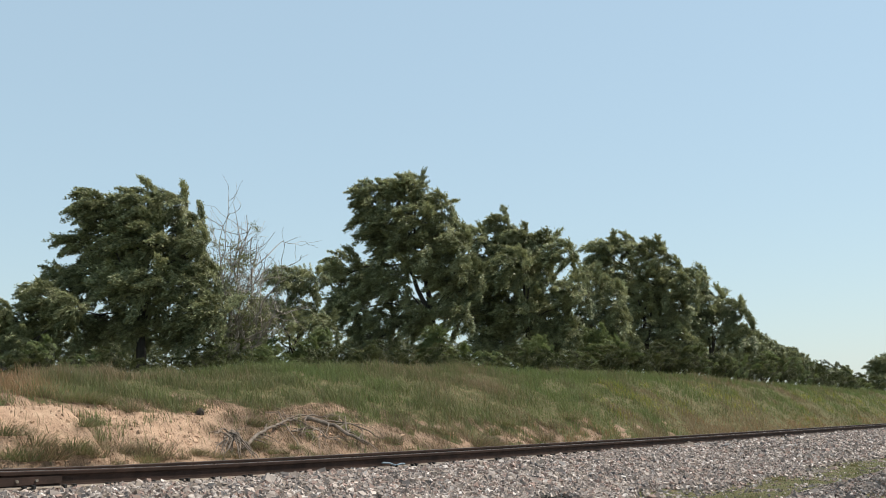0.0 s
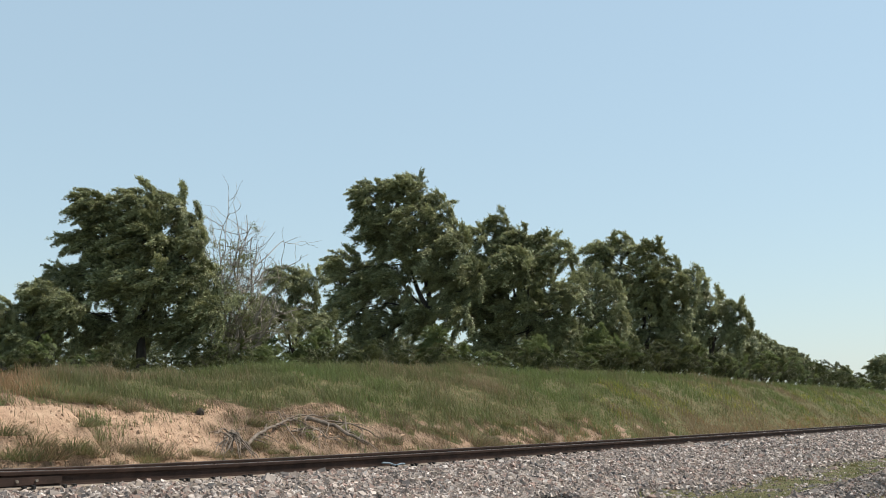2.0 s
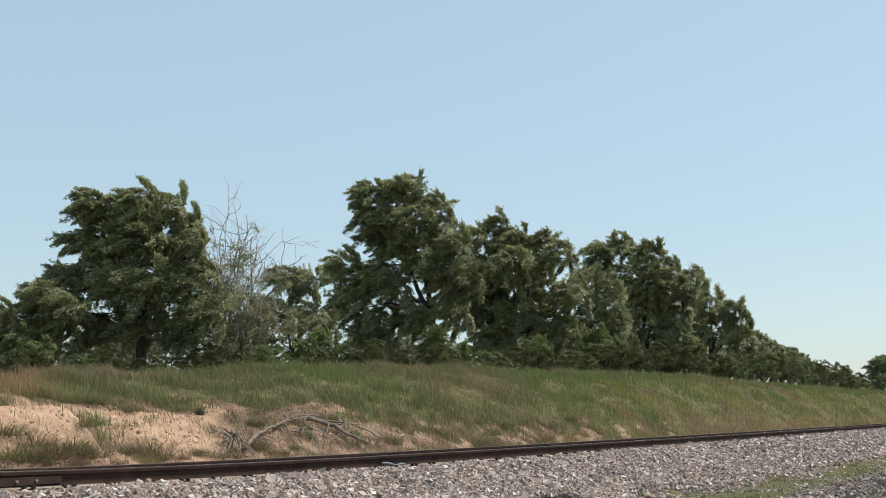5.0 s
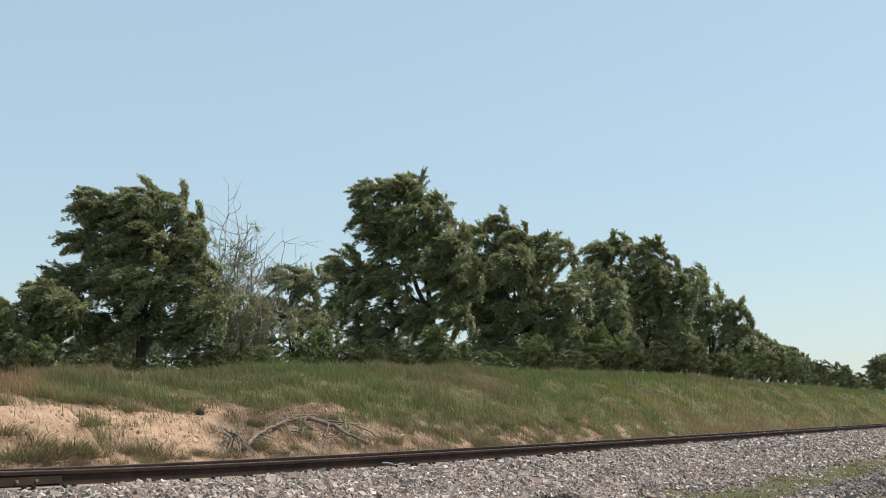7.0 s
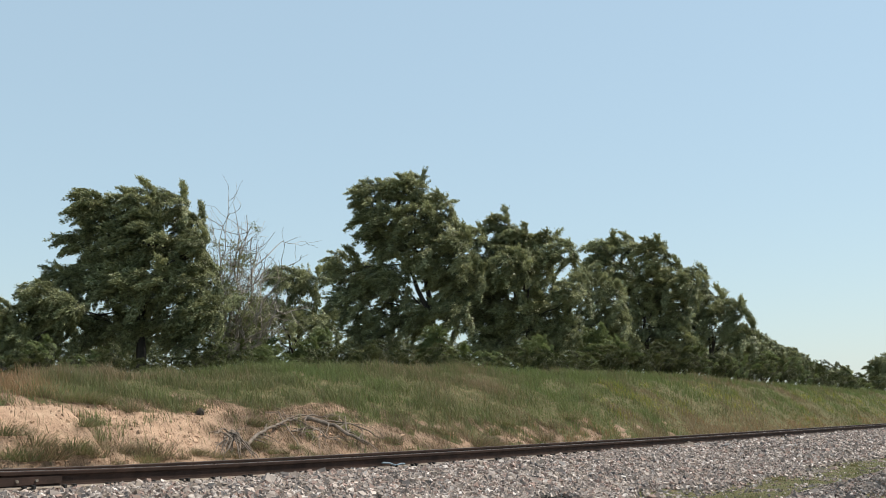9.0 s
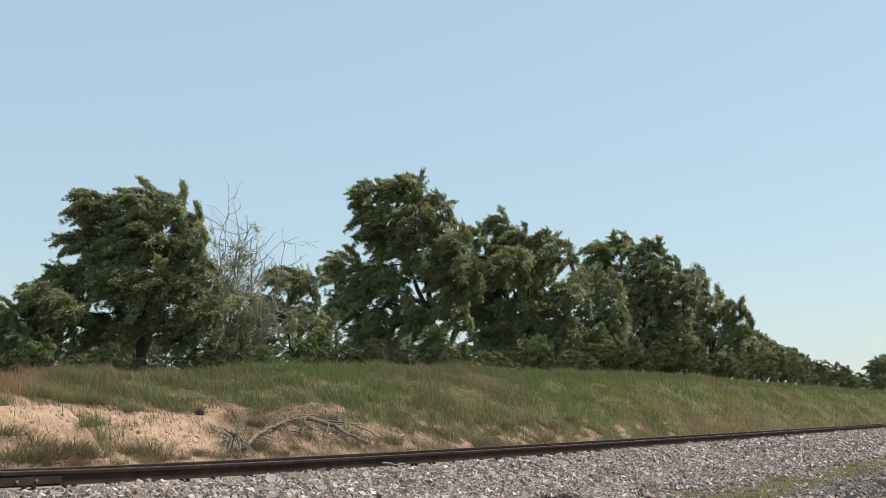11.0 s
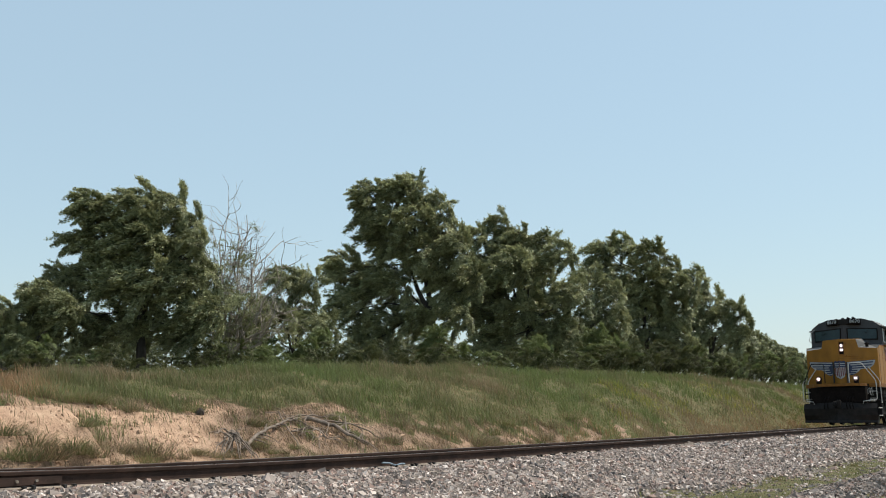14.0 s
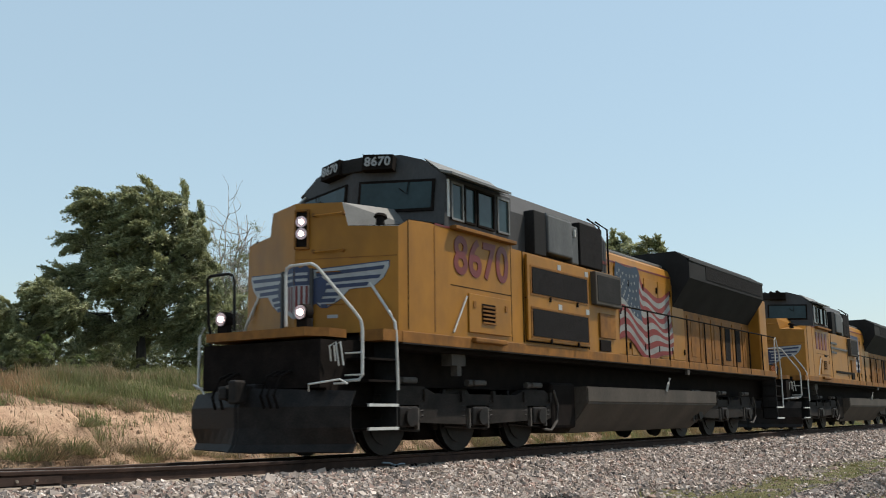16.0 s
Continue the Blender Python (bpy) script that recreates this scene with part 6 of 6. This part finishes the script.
        part("latch", both((x + 0.70, x + 0.74, -1.045, -1.01, 3.40, 3.54), (x + 0.70, x + 0.74, -1.045, -1.01, 2.0, 2.14)), BLACK, loco)
    part("exhaust_stack", boxes((11.2, 12.0, -0.35, 0.35, 4.2, 4.42), bevel=0.03), ROOF, loco)
    if lead:
        build_flag(loco)
    else:
        part("flag_panel", boxes((10.6, 12.2, -1.03, -1.02, 2.2, 3.7)), BLUE, loco, "blue and white painted panel")
        for k in range(4):
            part("flag_stripe", boxes((10.7, 12.2, -1.036, -1.03, 2.3 + 0.22 * k, 2.4 + 0.22 * k)), DECAL_WHITE, loco)
    # radiator section flaring out at the roof
    # hood and doors take the darker yellow as shade of the flare above
    part("radiator_hood", boxes((14.3, 20.0, -1.0, 1.0, 1.74, 3.3)), YELLOW_WORN_SHADED, loco, "yellow rear hood, the flare's shade put into its darker paint")
    bm = bmesh.new()
    prism(bm, [(-1.0, 3.14), (-1.50, 3.86), (-1.50, 4.34), (-1.16, 4.56), (1.16, 4.56), (1.50, 4.34), (1.50, 3.86), (1.0, 3.14)], "x", 13.5, 19.7)
    part("radiator_housing", bm, ROOF, loco, "sooty flared radiator housing")
    part("radiator_grille", both((14.7, 19.4, -1.51, -1.495, 3.94, 4.28)), MESH_DARK, loco, "dark radiator grille")
    part("radiator_edge", both((13.5, 19.72, -1.515, -1.45, 4.30, 4.36)), GREY, loco)
    for k in range(6):
        x = 14.5 + 0.9 * k
        part("hood_door", both((x, x + 0.84, -1.02, -0.99, 1.86, 3.05), bevel=0.008), YELLOW_WORN_SHADED, loco)
        part("hood_vent", both((x + 0.2, x + 0.64, -1.03, -1.01, 2.0, 2.9)), MESH_DARK if k in (3, 4) else YELLOW_WORN_SHADED, loco)
    part("rear_hood_end", boxes((19.7, 20.4, -1.35, 1.35, 1.74, 3.9), bevel=0.04), YELLOW, loco)
    # tank slung between the trucks
    bm = bmesh.new()
    sec = [(-1.50, 1.09), (-1.50, 0.78), (-1.02, 0.20), (1.02, 0.20), (1.50, 0.78), (1.50, 1.09)]
    fr = [bm.verts.new((7.52, y, z)) for i, (y, z) in enumerate(sec)]
    bk = [bm.verts.new((15.0 - (0.75 if i in (2, 3) else 0.0), y, z)) for i, (y, z) in enumerate(sec)]
    bm.faces.new(fr[::-1])
    bm.faces.new(bk)
    for i in range(6):
        bm.faces.new((fr[i], fr[(i + 1) % 6], bk[(i + 1) % 6], bk[i]))
    bmesh.ops.bevel(bm, geom=bm.edges[:], offset=0.025, segments=2, affect="EDGES")
    part("fuel_tank", bm, TANK, loco, "dusty grey fuel tank")
    part("tank_end", boxes((6.5, 7.5, -1.25, 1.25, 0.30, 1.15), bevel=0.06), BLACK, loco, "black reservoir before the tank")
    bm = bmesh.new()
    for sgn in (-1, 1):
        tube(bm, [(11.6, sgn * 1.50, 1.05), (11.6, sgn * 1.55, 1.22), (11.68, sgn * 1.56, 1.34)], 0.03, 8)
    part("filler_pipe", bm, WHITE, loco)
    part("sand_pipe_box", both((3.05, 3.45, -1.32, -1.12, 1.34, 1.52), (3.2, 3.32, -1.32, -1.2, 1.18, 1.36)), DUSTY, loco, "dusty valve box")
    part("step_lamp", both((12.9, 13.05, -SIDE - 0.01, -SIDE + 0.05, 1.46, 1.58)), DUSTY, loco)
    part("sill_bracket", both((3.30, 4.30, -SIDE - 0.10, -SIDE + 0.02, 1.70, 1.78), bevel=0.02), YELLOW_WORN_SHADED, loco)
    if lead:
        lettering(number, 0.84, RED, loco, Matrix.Translation((3.66, -SIDE - 0.008, 3.03)) @ FACING_NEAR, 1.02)
    else:
        for k in range(4):
            part("figure_bar", boxes((2.75 + 0.42 * k, 3.0 + 0.42 * k, -SIDE - 0.012, -SIDE, 2.72, 3.30)), RED, loco, "red figure on the cab side")
        for x0, x1, z in ((4.95, 5.9, 3.02), (4.95, 7.6, 2.84), (5.0, 5.8, 2.68)):
            part("writing_bar", boxes((x0, x1, -SIDE - 0.01, -SIDE + 0.03, z, z + 0.07)), GREY_MID, loco, "grey line of small writing")
        part("side_door_window", boxes((3.85, 4.25, -SIDE - 0.012, -SIDE, 1.95, 2.55)), MESH_DARK, loco, "dark slot in the cab side")
        part("vent_slot", boxes((5.6, 8.6, -SIDE - 0.01, -SIDE + 0.03, 1.98, 2.06)), MESH_DARK, loco, "long dark vent slot")
        for x in (5.4, 6.3, 7.2):
            part("upper_window", boxes((x, x + 0.62, -1.36, -1.29, 3.50, 4.10)), MESH_DARK, loco, "dark screened opening")
    wheels = build_truck(loco, (1.95, 3.95, 5.98), False) + build_truck(loco, (14.24, 16.27, 18.30), True)
    return loco, wheels


LEAD, LEAD_WHEELS = build_loco(True, "8670", "yellow and grey diesel locomotive with a winged shield on its nose")
SECOND, SECOND_WHEELS = build_loco(False, "", "second yellow and grey diesel locomotive coupled behind the first")


# ---- what moves ----
def motions():
    for ob, rest, ph, amp in SWAYING:
        rows = []
        for k in range(21):
            t = 0.8 * k
            a = amp * (math.sin(2.1 * t + ph) + 0.6 * math.sin(3.7 * t + 2 * ph))
            rows.append((t, Matrix.Translation(Vector(WIND) * a) @ rest @ pose(0, 0, 0, 40 * a, 55 * a, 60 * a)))
        walk(ob, rows)
    # the train comes on at a steady 17.6 metres a second
    run = [(0.0, 291.0), (7.0, 168.1), (12.0, 80.3), (14.0, 45.19), (14.5, 36.40), (15.0, 27.62), (15.5, 18.78), (16.0, 10.0)]
    walk(LEAD, [(t, pose(x, 0, -0.02)) for t, x in run])
    walk(SECOND, [(t, pose(x + 22.84, 0, -0.03)) for t, x in run])
    for w, (x, y, z) in LEAD_WHEELS + SECOND_WHEELS:
        rows = [(0.0, pose(x, y, z))]
        for k in range(106):
            rows.append((12.5 + k / 30, pose(x, y, z, 0, -63.0 * k, 0)))
        walk(w, rows)


motions()
